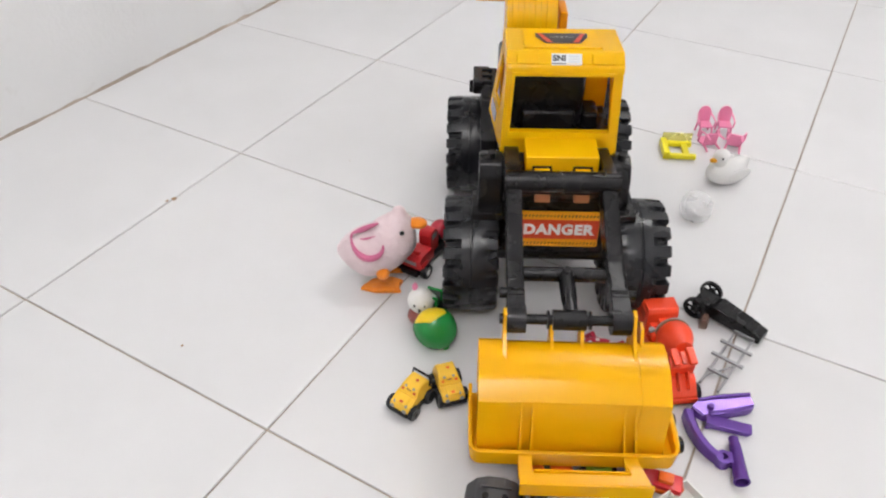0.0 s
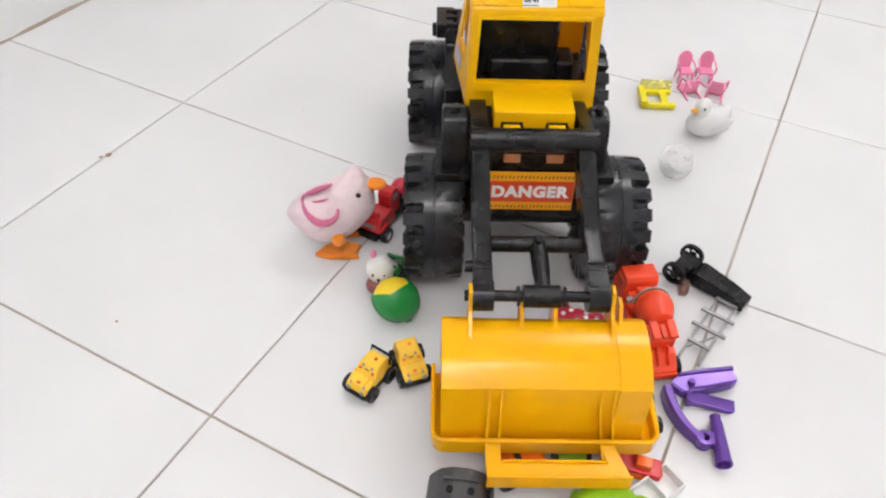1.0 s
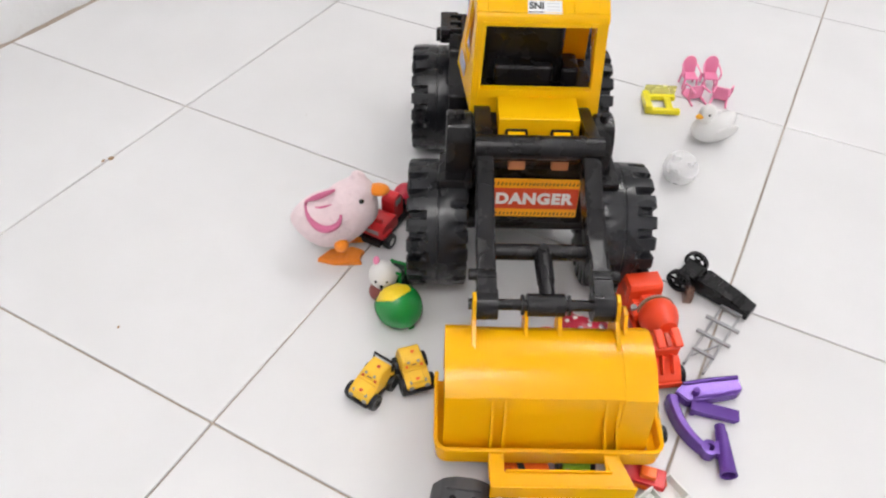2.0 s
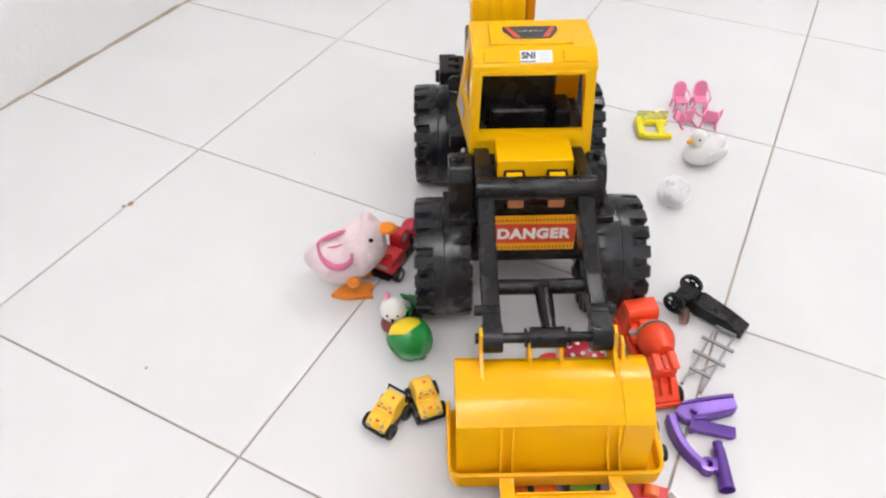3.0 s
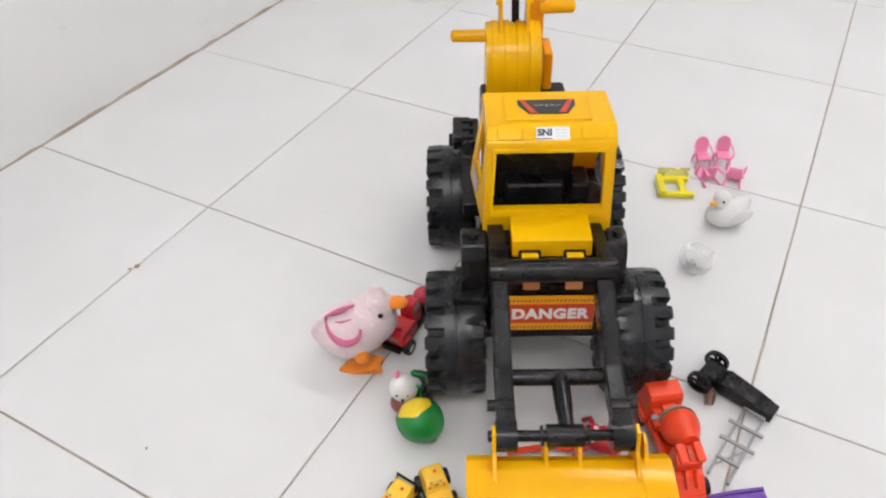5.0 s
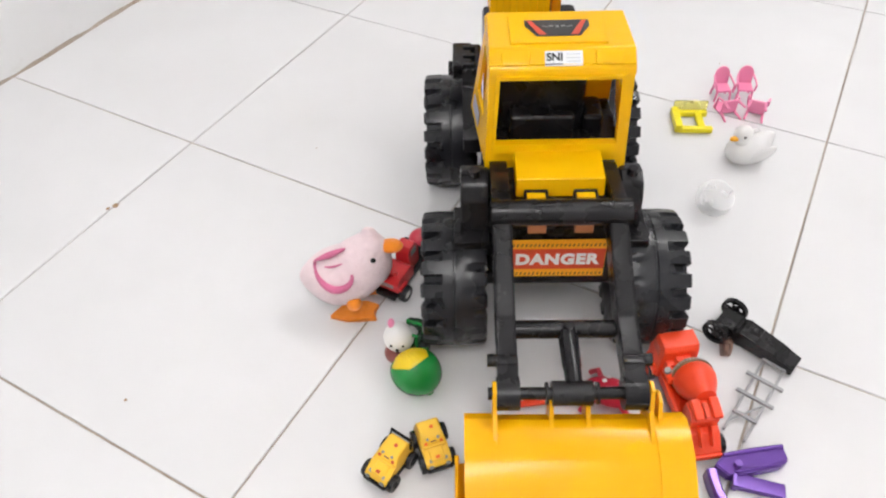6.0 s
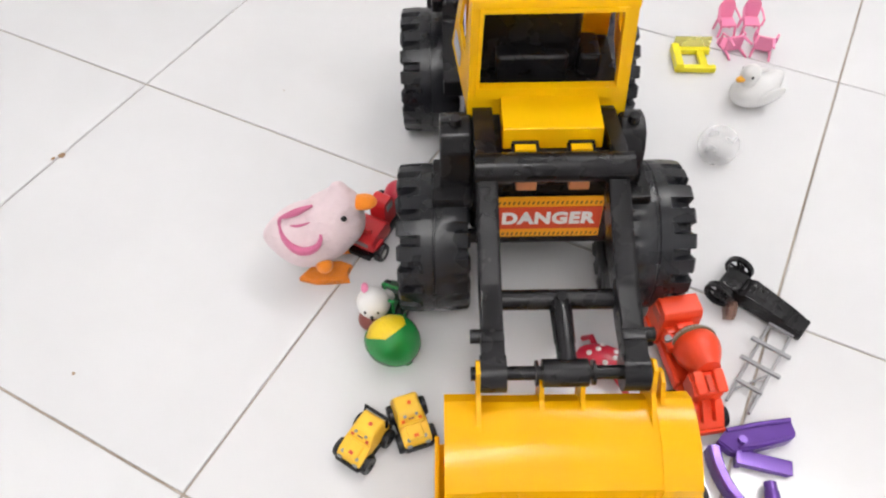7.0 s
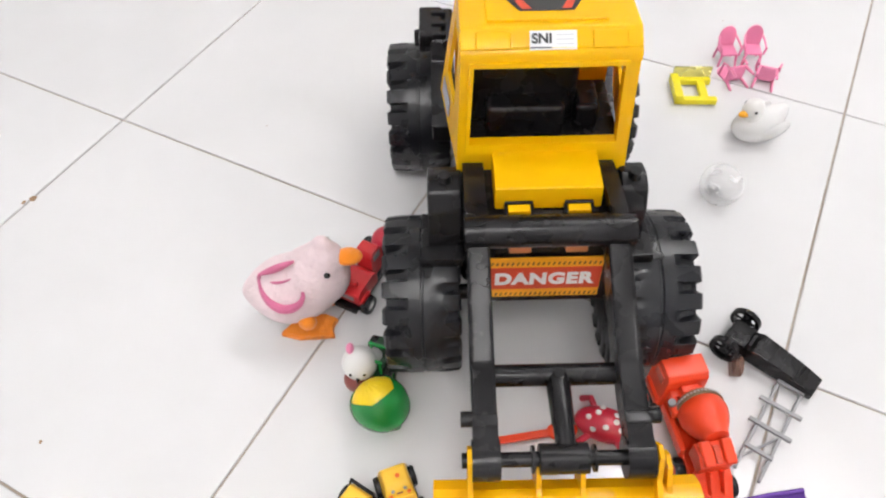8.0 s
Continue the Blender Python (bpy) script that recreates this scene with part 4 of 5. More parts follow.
def mixer_truck():
    """Nose towards local +x; the drum leans over to one side."""
    mx = thing("toy_mixer_truck", pose(0.1095, -0.1145, 0, 0, 0, 98) @ Matrix.Diagonal((0.93, 0.98, 1, 1)), "bright orange-red plastic toy concrete mixer truck with a printed drum", "toy truck")
    lay = Matrix.Rotation(radians(-90), 4, "Z")
    bm = NB()
    add_box(bm, (-0.006, 0, 0.0160), (0.114, 0.030, 0.010), 0.002)
    add_box(bm, (0.004, 0.0150, 0.0235), (0.048, 0.0050, 0.0120), 0.0015)
    add_box(bm, (-0.004, -0.0150, 0.0235), (0.040, 0.0050, 0.0120), 0.0015)
    part("chassis", bm, ORANGE, mx)
    bm = NB()
    add_prism(bm, [(0.030, 0.018), (0.030, 0.0575), (0.0335, 0.0635), (0.0530, 0.0635), (0.0600, 0.0440), (0.0610, 0.018)], -0.0195, 0.0195, lay, bevel=0.0016)
    for v in bm.verts:
        if v.co.z > 0.05:
            v.co.y *= 0.94
    cabp = part("cab", bm, ORANGE, mx)
    for s in (-1, 1):
        part("side_window", add_box(NB(), (0.0450, s * 0.0190, 0.0510), (0.016, 0.001, 0.011), 0), DECALRED, cabp)
        part("mudguard", add_box(NB(), (0.0450, s * 0.0195, 0.0240), (0.026, 0.006, 0.010), 0.002), ORANGE, cabp)
    part("rear_ledge", add_box(NB(), (0.0270, 0.0, 0.0360), (0.008, 0.030, 0.020), 0.0016), ORANGE, cabp)
    part("vent", add_box(NB(), (0.0265, -0.002, 0.0485), (0.007, 0.016, 0.007), 0.0012), ORANGE, cabp)
    # drum: belly near the cab, neck rising to the hopper
    slope = Matrix.Translation((0.0030, -0.0065, 0.0440)) @ Matrix.Rotation(radians(-76), 4, "Y")
    drum = part("drum", add_lathe(NB(), [(0.008, -0.0225), (0.0135, -0.0205), (0.0180, -0.0130), (0.0205, -0.0045), (0.0208, 0.0015), (0.0190, 0.0080), (0.0155, 0.0155), (0.0118, 0.0215), (0.0105, 0.0265)], slope, 36), ORANGE, mx)
    band = part("drum_band", add_lathe(NB(), [(0.0165, -0.0150), (0.0183, -0.0150), (0.0212, -0.0072), (0.0190, -0.0072)], slope, 36, closed=True), DECALBAND, drum, "printed olive grey band")
    bm = NB()
    for k in range(40):
        a = 2 * math.pi * k / 40
        add_box(bm, slope @ Vector((0.0200 * math.cos(a), 0.0200 * math.sin(a), -0.0111)), (0.0016, 0.0016, 0.0016), 0, slope.to_3x3().to_4x4() @ Matrix.Rotation(a, 4, "Z"))
    part("band_print", bm, PALETEXT, band)
    # hopper with two rounded prongs
    hop = part("hopper", add_prism(NB(), [(-0.044, 0.034), (-0.045, 0.047), (-0.036, 0.0535), (-0.024, 0.0520), (-0.024, 0.034)], -0.0145, 0.0135, lay, bevel=0.0016), ORANGE, mx)
    for y0 in (-0.0100, 0.0080):
        prong = NB()
        add_box(prong, (-0.0360, y0, 0.0545), (0.0220, 0.0095, 0.0050), 0.0024, Matrix.Rotation(radians(-14), 4, "Y"), 3)
        part("prong", prong, ORANGE, hop)
    part("slot", add_box(NB(), (-0.0370, -0.0010, 0.0535), (0.0150, 0.0050, 0.0020), 0.0006, Matrix.Rotation(radians(-14), 4, "Y")), DECALRED, hop)
    # chute and rear platform
    bm = NB()
    add_prism(bm, [(-0.0640, 0.010), (-0.0640, 0.0190), (-0.0500, 0.0330), (-0.0400, 0.0350), (-0.0400, 0.010)], -0.0150, 0.0150, lay, bevel=0.0016)
    part("rear_deck", bm, ORANGE, mx)
    for y0 in (-0.0050, 0.0060):
        part("chute_wall", add_box(NB(), (-0.0530, y0, 0.0330), (0.0200, 0.0024, 0.0090), 0.0008, Matrix.Rotation(radians(-44), 4, "Y")), ORANGE, mx)
    part("tail_bar", add_box(NB(), (-0.0645, 0, 0.0130), (0.003, 0.032, 0.007), 0.001), ORANGE, mx)
    part("side_tank", add_cyl(NB(), (0.0240, 0.0130, 0.0400), (0.0080, 0.0130, 0.0400), 0.0052, seg=18), ORANGE, mx)
    part("tank_cap", add_cyl(NB(), (0.0180, 0.0150, 0.0430), (0.0180, 0.0165, 0.0475), 0.0034, seg=14), PALEGREY, mx, "grey round cap")
    for x in (-0.050, -0.028, 0.045):
        for s in (-1, 1):
            wheel_at(mx, (x, s * 0.0185, 0.0105), 0.0105, 0.008, (0, s, 0), ORANGE)


def cannon():
    cn = thing("toy_cannon", pose(0.1985, -0.039, 0, 0, 0, -43) @ Matrix.Scale(0.88, 4), "black plastic toy cannon with two spoked wheels lying on the tiles", "toy cannon")
    bm = NB()
    add_prism(bm, [(-0.020, 0.006), (-0.022, 0.022), (-0.012, 0.0275), (0.034, 0.0225), (0.036, 0.019), (0.056, 0.0165), (0.056, 0.004)], -0.0145, 0.0145, Matrix.Rotation(radians(-90), 4, "Z"), bevel=0.0018)
    for v in bm.verts:
        if v.co.x > 0.03:
            v.co.y *= 0.82
    part("barrel_body", bm, BLACK, cn)
    bm = NB()
    for k in range(4):
        add_box(bm, (-0.018 + 0.012 * k, 0, 0.0283 - 0.0014 * k), (0.003, 0.020, 0.0012), 0.0004)
    part("grip_ridge", bm, BLACK, cn)
    part("axle", add_cyl(NB(), (-0.034, -0.024, 0.017), (-0.034, 0.024, 0.017), 0.005, seg=14), BLACK, cn)
    part("carriage", add_box(NB(), (-0.032, 0, 0.018), (0.024, 0.030, 0.018), 0.003), BLACK, cn)
    for s in (-1, 1):
        m = Matrix.Translation((-0.036, s * 0.023, 0.018)) @ Matrix.Rotation(radians(90), 4, "X")
        rim = part("wheel", add_lathe(NB(), [(0.0120, -0.003), (0.0160, -0.003), (0.0160, 0.003), (0.0120, 0.003)], m, 28, closed=True), BLACK, cn)
        part("hub", add_lathe(NB(), [(0.0010, -0.003), (0.0050, -0.003), (0.0050, 0.003), (0.0010, 0.003)], m, 18, closed=True), BLACK, rim)
        for k in range(6):
            u = Vector((math.cos(math.pi * k / 3), math.sin(math.pi * k / 3), 0))
            part("spoke", add_cyl(NB(), m @ (u * 0.004), m @ (u * 0.0135), 0.0016, seg=8), BLACK, rim)
    part("side_wheel", add_cyl(NB(), (-0.022, -0.029, 0.008), (-0.014, -0.024, 0.007), 0.012, 0.011, 20), SMOKE, cn, "smoky brown wheel")


def ladder():
    ob = thing("toy_ladder", pose(0.185, -0.106, 0.003, 0, 0, 52), "grey plastic toy ladder lying under the cannon", "toy ladder")
    for s in (-1, 1):
        part("rail", add_box(NB(), (-0.002, s * 0.0105, 0.002), (0.100, 0.0028, 0.004), 0.0006), PALEGREY, ob)
    for k in range(4):
        wide = 0.038 if k in (1, 2) else 0.025
        part("rung", add_box(NB(), (-0.028 + k * 0.0250, 0, 0.0045), (0.0040, wide, 0.0035), 0.0008), PALEGREY, ob)
    part("brace", add_cyl(NB(), (-0.040, 0.0105, 0.003), (-0.004, -0.0105, 0.003), 0.0012, seg=8), PALEGREY, ob)


def purple_pieces():
    """A jointed toy digger arm that lies on its side, built from four moulded pieces."""
    whole = thing("toy_digger_arm", pose(0, 0, 0), "pearly purple plastic toy digger arm lying beside the bucket", "toy part")

    def piece(m):
        ob = new("segment")
        ob.parent = whole
        ob.matrix_basis = m
        return ob

    def plate(pts, top):
        """A bevelled plate whose upper face follows top(x, y)."""
        bm = NB()
        up = [bm.verts.new((x, y, top(x, y))) for x, y in pts]
        low = [bm.verts.new((x, y, 0.001)) for x, y in pts]
        bm.faces.new(up)
        bm.faces.new(low[::-1])
        for k in range(len(pts)):
            j = (k + 1) % len(pts)
            bm.faces.new((up[k], up[j], low[j], low[k]))
        bmesh.ops.bevel(bm, geom=list(bm.edges), offset=0.0014, segments=3, affect="EDGES")
        return bm

    a = piece(pose(0.160, -0.1765, 0, 0, 0, 7))
    part("blade", plate([(-0.036, -0.001), (-0.024, 0.0085), (0.032, 0.0095), (0.033, -0.0050), (0.026, -0.0085), (-0.008, -0.0120), (-0.026, -0.0125)], lambda x, y: 0.0150 + 0.20 * y), PURPLE, a)
    part("ridge", add_tube(NB(), [(-0.026, 0.0060, 0.0160), (0.0, 0.0072, 0.0175), (0.031, 0.0075, 0.0170)], 0.0022, 10), PURPLE, a)
    part("edge_lip", add_tube(NB(), [(-0.020, -0.0095, 0.0135), (0.004, -0.0090, 0.0140), (0.026, -0.0065, 0.0140)], 0.0014, 8), PURPLE, a)
    part("stud", add_cyl(NB(), (-0.016, -0.004, 0.012), (-0.016, -0.004, 0.0190), 0.0036, seg=14), PURPLE, a)

    b = piece(pose(0.160, -0.1985, 0, 0, 0, -14))
    bm = NB()
    add_prism(bm, [(-0.022, 0.002), (-0.022, 0.010), (0.025, 0.0075), (0.021, 0.001)], -0.0068, 0.0068, Matrix.Rotation(radians(-90), 4, "Z"), bevel=0.0010)
    part("strip", bm, PURPLE, b)
    part("collar", add_box(NB(), (-0.020, 0, 0.007), (0.005, 0.016, 0.011), 0.001), PURPLE, b)

    c = piece(pose(0, 0, 0))
    n = 12
    bm = NB()
    rows = []
    for i in range(n):
        a0 = radians(174 + 66 * i / (n - 1))
        out = Vector((math.cos(a0), math.sin(a0), 0))
        mid = Vector((0.1650, -0.1930, 0)) + Vector((0.0450 * out.x, 0.0580 * out.y, 0))
        w, h = 0.0052 - 0.0008 * i / (n - 1), 0.0175 - 0.004 * i / (n - 1)
        rows.append([bm.verts.new(mid + out * o * w + Vector((0, 0, z))) for o, z in ((-1, 0.001), (-1, h - 0.0024), (-0.6, h), (0.6, h), (1, h - 0.0024), (1, 0.001))])
    for p, q in zip(rows, rows[1:]):
        for k in range(6):
            j = (k + 1) % 6
            bm.faces.new((p[k], p[j], q[j], q[k]))
    bm.faces.new(rows[0][::-1])
    bm.faces.new(rows[-1])
    part("arm", bm, PURPLE, c)
    part("ring", add_lathe(NB(), [(0.0040, 0.001), (0.0078, 0.001), (0.0080, 0.0138), (0.0040, 0.0140)], Matrix.Translation((0.1435, -0.2425, 0)), 22, closed=True), PURPLE, c)

    d = piece(pose(0.1580, -0.2420, 0.0085, 0, 0, -96))
    across = Matrix.Rotation(radians(90), 4, "Y")
    part("tube", add_lathe(NB(), [(0.0038, -0.0265), (0.0052, -0.0255), (0.0052, -0.019), (0.0060, -0.018), (0.0078, 0.0240), (0.0082, 0.0245), (0.0082, 0.0265), (0.0064, 0.0265), (0.0040, -0.018)], across, 24), PURPLE, d)
    part("flange", add_box(NB(), (0.001, -0.0065, -0.001), (0.014, 0.004, 0.010), 0.001), PURPLE, d)


def doll_chair(m, label):
    ch = thing("doll_chair", m, label, "toy chair", "pink doll chairs")
    part("seat", add_box(NB(), (0, 0, 0.016), (0.021, 0.020, 0.003), 0.0012), PINK, ch)
    bm = NB()
    pts = [(-0.0095, 0.017)] + [(0.0105 * math.sin(a), 0.030 + 0.0125 * math.cos(a)) for a in (radians(d) for d in range(-80, 81, 20))] + [(0.0095, 0.017)]
    fr = [bm.verts.new((x, 0.0095 + (z - 0.017) * 0.12, z)) for x, z in pts]
    bk = [bm.verts.new((x, 0.0115 + (z - 0.017) * 0.12, z)) for x, z in pts]
    bm.faces.new(fr[::-1])
    bm.faces.new(bk)
    for k in range(len(pts)):
        j = (k + 1) % len(pts)
        bm.faces.new((fr[k], fr[j], bk[j], bk[k]))
    part("backrest", bm, PINK, ch)
    for s in (-1, 1):
        part("armrest", add_tube(NB(), [(s * 0.0105, 0.011, 0.030), (s * 0.0125, 0.002, 0.027), (s * 0.0125, -0.009, 0.0255), (s * 0.0110, -0.010, 0.017)], 0.0014, 8), PINK, ch)
        for y in (-0.0085, 0.0085):
            part("leg", add_cyl(NB(), (s * 0.009, y, 0.015), (s * 0.0108, y * 1.15, 0.0), 0.0018, 0.0014, 8), PINK, ch)


def doll_table():
    t = thing("doll_table", pose(0.222, 0.346, 0, 0, 0, -3), "lemon yellow plastic doll bed frame", "toy bed")
    part("side_rail", add_box(NB(), (0, 0.020, 0.006), (0.050, 0.008, 0.008), 0.0012), LEMON, t)
    part("side_rail", add_box(NB(), (0, -0.018, 0.006), (0.052, 0.008, 0.008), 0.0012), LEMON, t)
    bm = NB()
    add_box(bm, (-0.021, 0.001, 0.009), (0.010, 0.046, 0.012), 0.0012)
    part("headboard", bm, LEMON, t)
    part("footboard", add_box(NB(), (0.012, 0.001, 0.006), (0.010, 0.036, 0.006), 0.0012), LEMON, t)
    part("back_board", add_box(NB(), (0.002, 0.0265, 0.013), (0.048, 0.003, 0.020), 0.001), clear_plastic("clear_yellow_plastic", (0.95, 0.9, 0.35), 0.15, 0.7), t, "translucent yellow board")


def goose():
    gs = thing("toy_goose", pose(0.277, 0.266, 0, 0, 0, 16), "milky white plastic goose toy with an orange beak", "toy goose")
    bm = NB()
    add_ball(bm, (0, 0, 0.020), (0.033, 0.022, 0.020), None, 28, 18)
    for v in bm.verts:
        if v.co.x > 0.012:
            v.co.z += (v.co.x - 0.012) * 0.75
            v.co.y *= 1 - (v.co.x - 0.012) * 18
    part("body", bm, MILKY, gs, angle=80)
    bm = NB()
    add_ball(bm, (-0.016, 0, 0.048), (0.0125, 0.0110, 0.0130))
    add_cyl(bm, (-0.014, 0, 0.028), (-0.016, 0, 0.045), 0.010, 0.008, 18)
    part("head", bm, WHITE, gs)
    part("beak", add_ball(NB(), (-0.0285, -0.002, 0.045), (0.0070, 0.0045, 0.0035)), GOLD, gs)
    for s in (-1, 1):
        part("eye", add_ball(NB(), (-0.020, s * 0.0100, 0.0505), (0.0018, 0.0014, 0.0018)), INK, gs)
        part("wing", add_ball(NB(), (0.008, s * 0.020, 0.024), (0.019, 0.004, 0.010), Matrix.Rotation(radians(-18), 4, "Y")), MILKY, gs)


def bauble():
    g = thing("clear_ball", pose(0.208, 0.168, 0), "clear plastic ball shell, open on one side", "toy ball")
    bm = NB()
    add_ball(bm, (0, 0, 0.0), (0.023, 0.023, 0.023), None, 32, 20)
    bmesh.ops.delete(bm, geom=[v for v in bm.verts if v.co.z > 0.012], context="VERTS")
    bmesh.ops.solidify(bm, geom=list(bm.faces), thickness=0.0012)
    sh = part("shell", bm, CLEAR, g, angle=70)
    sh.matrix_basis = pose(0, 0, 0.0225, 24, 14, 0)
    part("neck", add_lathe(NB(), [(0.0050, 0.0), (0.0066, 0.0), (0.0066, 0.008), (0.0050, 0.008)], Matrix.Translation((-0.004, 0.006, 0.004)), 18, closed=True), CLEAR, g)


def dark_base():
    """The underside of a toy truck that lies on its back, long way along local x."""
    d = thing("toy_underbody", pose(-0.0900, -0.3240, 0, 0, 0, 84), "dark grey plastic toy truck lying upside down", "toy truck")
    bm = NB()
    add_prism(bm, [(-0.030, 0.003), (-0.028, 0.022), (-0.019, 0.035), (-0.008, 0.040), (0.008, 0.040), (0.019, 0.035), (0.028, 0.022), (0.030, 0.003)], -0.034, 0.034, bevel=0.002)
    part("shell", bm, GREY, d)
    for x in (-0.022, 0.0, 0.022):
        part("rib", add_box(NB(), (x, 0, 0.0405), (0.0022, 0.030, 0.0030), 0.0006), GREY, d)
    for x in (-0.012, 0.012):
        for y in (-0.009, 0.009):
            part("screw_boss", add_lathe(NB(), [(0.0012, 0.038), (0.0030, 0.038), (0.0030, 0.0425), (0.0012, 0.0425)], Matrix.Translation((x, y, 0)), 14, closed=True), BLACK, d)
    part("edge_strip", add_box(NB(), (0, -0.0245, 0.0290), (0.060, 0.0030, 0.0060), 0.001), BLACK, d)


def spilled_toys():
    """The heap that the bucket has come down on."""
    toy_car(pose(-0.072, -0.226, 0, 0, 0, -85), RED, "red toy car with black wheels under the bucket")
    toy_car(pose(-0.030, -0.224, 0, 0, 0, 160), LIME, "lime green toy jeep under the bucket")
    toy_car(pose(0.016, -0.246, 0, 0, 0, 268), LIME, "lime green toy car under the bucket")
    toy_car(pose(0.048, -0.215, 0, 0, 0, 40), TANGERINE, "orange toy car under the bucket")
    toy_car(pose(0.0870, -0.213, 0, 0, 0, -86), CARYELLOW, "golden yellow toy car beside the bucket", face=DECALRED)
    toy_car(pose(-0.034, -0.272, 0, 0, 0, 195), TANGERINE, "orange toy car in front of the bucket")
    toy_car(pose(-0.022, -0.336, 0, 0, 0, 90), CARYELLOW, "yellow toy car in front of the bucket")
    dn = thing("toy_dinosaur", pose(0.036, -0.313, 0, 0, 0, 10), "lime green rounded plastic dinosaur", "toy dinosaur")
    bm = NB()
    add_ball(bm, (0, 0, 0.018), (0.030, 0.020, 0.018))
    add_ball(bm, (0.030, -0.008, 0.016), (0.013, 0.012, 0.012))
    add_ball(bm, (-0.032, 0.004, 0.010), (0.016, 0.008, 0.007))
    part("body", bm, LIME, dn, angle=80)
    for x, y in ((-0.016, -0.016), (0.014, -0.017), (-0.016, 0.016), (0.014, 0.016)):
        part("foot", add_ball(NB(), (x, y, 0.006), (0.008, 0.007, 0.006)), LIME, dn)
    part("eye", add_ball(NB(), (0.032, -0.018, 0.022), (0.003, 0.002, 0.003)), INK, dn)
    pk = thing("toy_boat", pose(0.076, -0.271, 0, 0, 0, -18) @ Matrix.Scale(0.8, 4), "red and orange plastic toy boat beside the bucket", "toy boat")
    part("deck", add_box(NB(), (0, 0, 0.014), (0.050, 0.024, 0.010), 0.003), RED, pk)
    part("hull", add_ball(NB(), (0, 0, 0.009), (0.028, 0.014, 0.009)), TANGERINE, pk)
    part("cabin", add_box(NB(), (0.004, 0, 0.022), (0.018, 0.014, 0.008), 0.002), TANGERINE, pk)
    wb = thing("white_box", pose(0.086, -0.294, 0, 0, 0, 34) @ Matrix.Scale(0.85, 4), "open white plastic toy tray", "toy tray")
    part("bottom", add_box(NB(), (0, 0, 0.0015), (0.060, 0.030, 0.003), 0.0008), WHITE, wb)
    for s in (-1, 1):
        part("long_side", add_box(NB(), (0, s * 0.0140, 0.009), (0.060, 0.002, 0.014), 0.0006), WHITE, wb)
        part("short_side", add_box(NB(), (s * 0.029, 0, 0.009), (0.002, 0.026, 0.014), 0.0006), WHITE, wb)
    part("divider", add_box(NB(), (0.004, 0, 0.008), (0.002, 0.026, 0.010), 0.0006), WHITE, wb)

    sp = thing("toy_spoon", pose(-0.022, -0.108, 0, 0, 0, 8), "orange-red plastic toy spoon under the loader", "toy spoon")
    part("bowl", add_ball(NB(), (0.026, 0, 0.006), (0.014, 0.009, 0.004)), ORANGE, sp)
    part("handle", add_box(NB(), (-0.012, 0, 0.005), (0.056, 0.007, 0.004), 0.0012), ORANGE, sp)
    rd = thing("spotted_frog", pose(0.040, -0.103, 0, 0, 0, -20) @ Matrix.Scale(1.15, 4), "red toy frog with white spots under the loader", "toy frog")
    part("body", add_ball(NB(), (0, 0, 0.011), (0.023, 0.014, 0.010)), CRIMSON, rd)
    for x, y in ((-0.012, 0.014), (0.014, 0.013), (-0.012, -0.014), (0.014, -0.013)):
        part("leg", add_tube(NB(), [(x * 0.6, y * 0.6, 0.010), (x * 1.2, y * 1.3, 0.012), (x * 1.7, y * 1.5, 0.002)], 0.0026, 8), CRIMSON, rd)
    for k in range(9):
        a = k * 2.4
        r = 0.35 + 0.06 * k
        x, y = 0.022 * r * math.cos(a), 0.0135 * r * math.sin(a)
        z = 0.011 + 0.010 * math.sqrt(max(0, 1 - r * r))
        part("spot", add_ball(NB(), (x, y, z), (0.0024, 0.0024, 0.0012), None, 10, 6), WHITE, rd)


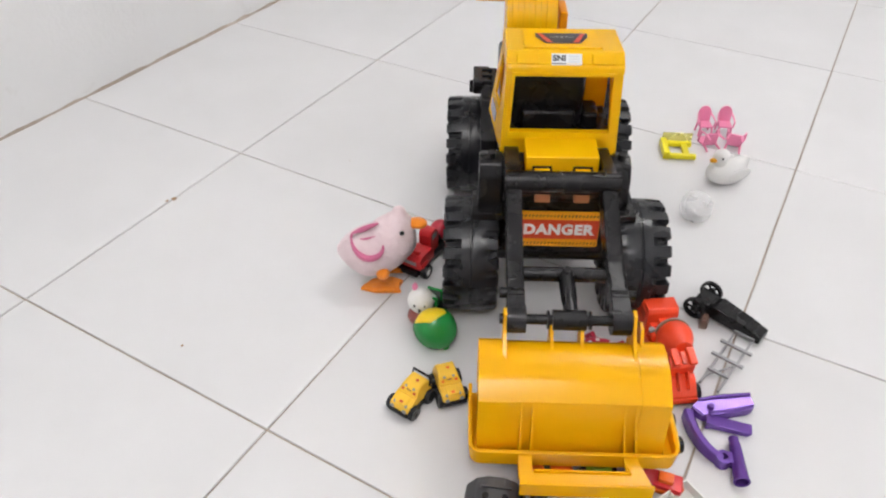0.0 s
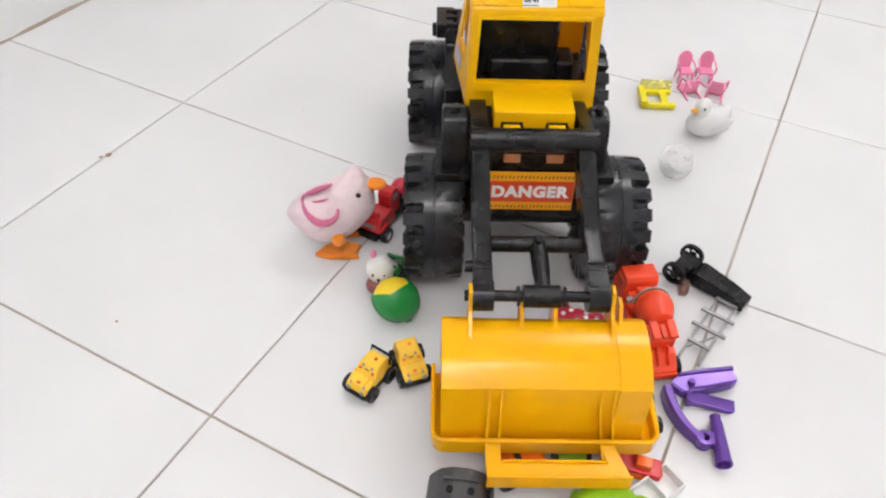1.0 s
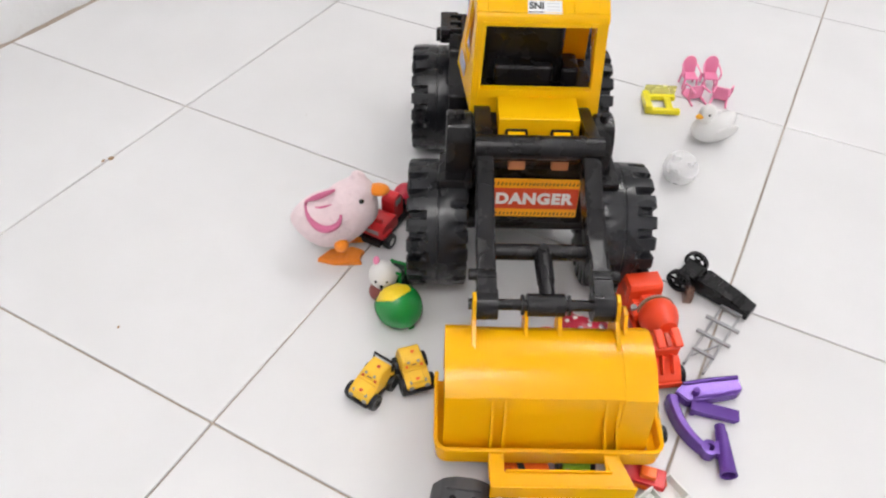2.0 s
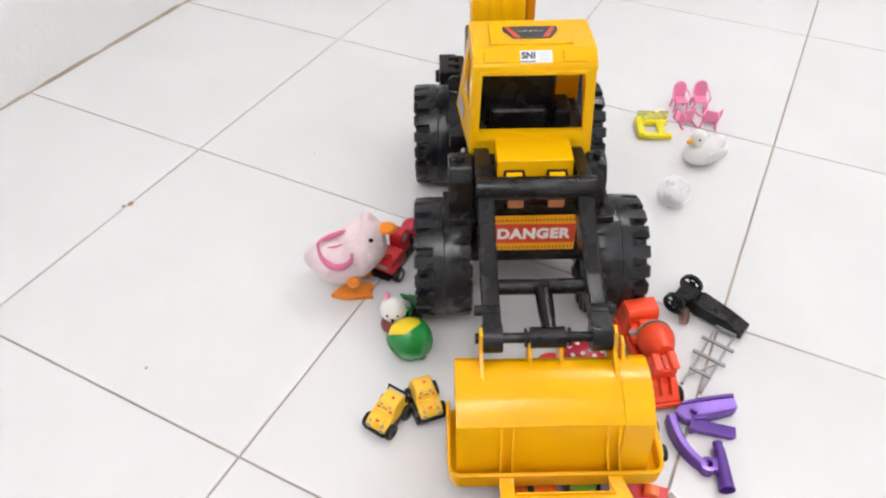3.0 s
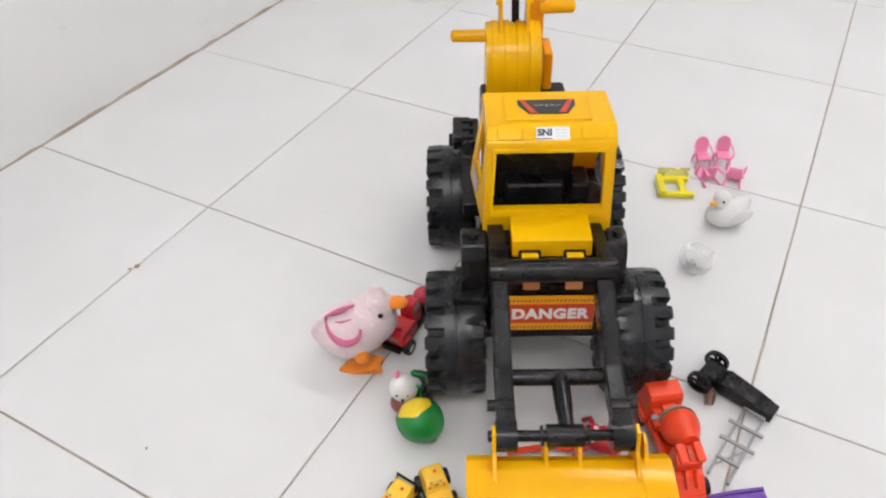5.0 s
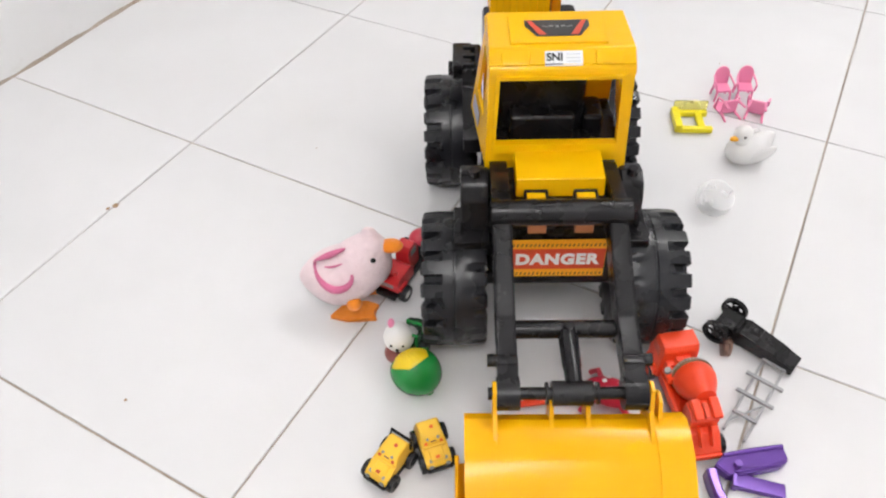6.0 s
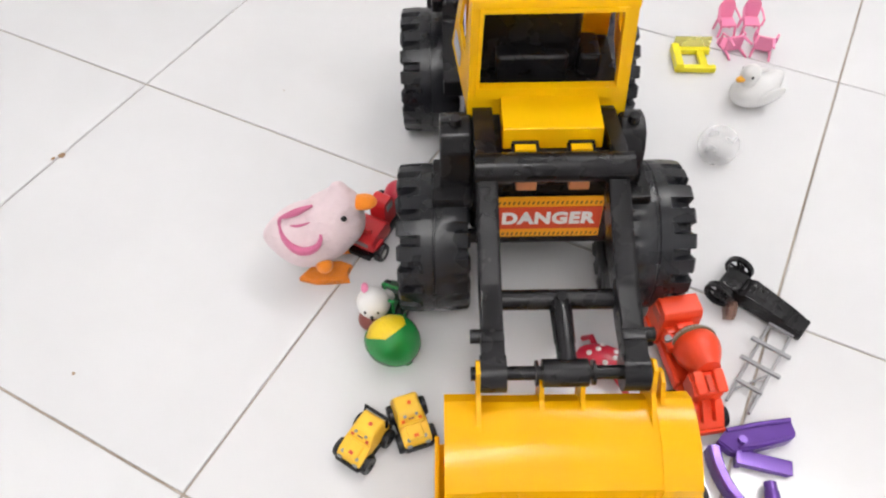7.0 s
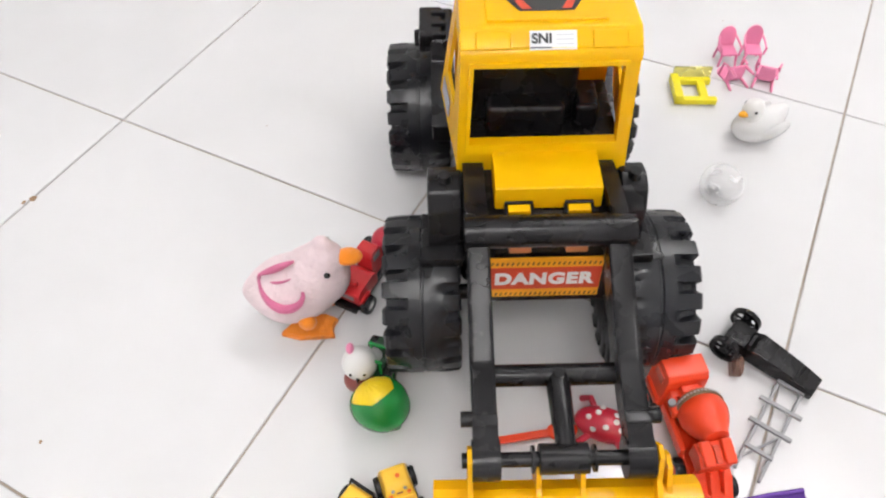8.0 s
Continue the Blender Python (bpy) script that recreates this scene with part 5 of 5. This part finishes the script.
duck()
red_truck()
hen()
green_tractor()
corn()
toy_car(pose(-0.1765, -0.1775, 0, 0, 0, 236), CARYELLOW, "golden yellow toy car with a printed face, close beside its twin", length=0.045, face=DECALRED, rack=True)
toy_car(pose(-0.1360, -0.1610, 0, 0, 0, -71), CARYELLOW, "yellow toy car with printed eyes beside the bucket", length=0.045, face=TANGERINE)
mixer_truck()
cannon()
ladder()
purple_pieces()
doll_chair(pose(0.280, 0.412, 0, 0, 0, 2) @ Matrix.Scale(1.04, 4), "pink plastic doll chair standing upright")
doll_chair(pose(0.313, 0.413, 0, 0, 0, -6) @ Matrix.Scale(1.04, 4), "pink plastic doll chair standing upright")
doll_chair(pose(0.284, 0.352, 0.0125, -86, 0, 12) @ Matrix.Scale(1.12, 4), "pink plastic doll chair lying on its back")
doll_chair(pose(0.311, 0.350, 0.0125, -84, 0, -24) @ Matrix.Scale(1.12, 4), "pink plastic doll chair lying on its back")
doll_table()
goose()
bauble()
dark_base()
spilled_toys()


def crumbs():
    rng = random.Random(9)
    for name, u, v, s in (("crumb", 0.233, 0.042, 0.0022), ("crumb", 0.003, 0.252, 0.0048), ("crumb", -0.003, 0.243, 0.0035), ("crumb", 0.17, 0.47, 0.0012), ("crumb", 0.62, 0.93, 0.0012)):
        bm = NB()
        bmesh.ops.create_icosphere(bm, subdivisions=1, radius=s)
        for w in bm.verts:
            w.co *= rng.uniform(0.6, 1.2)
            w.co.z *= 0.35
        ob = part(name, bm, DIRT)
        ob.matrix_basis = GRID @ pose(u, v, s * 0.2)
        tagged(ob, "small brown crumb on the floor tiles", "crumb", "floor crumbs")


crumbs()


def lay_tiles():
    """Square tiles 40 cm apart with open 2.6 mm joints."""
    bm = NB()
    add_box(bm, (0.2, 0.2, -0.005), (0.3977, 0.3977, 0.010), 0.0011, None, 2)
    me = bpy.data.meshes.new("tile")
    bm.to_mesh(me)
    bm.free()
    me.materials.append(TILE)
    for i in range(-1, 7):
        for j in range(-4, 8):
            ob = new("tile", me)
            ob.parent = floor
            ob.matrix_basis = pose(i * 0.4, j * 0.4, 0)


lay_tiles()
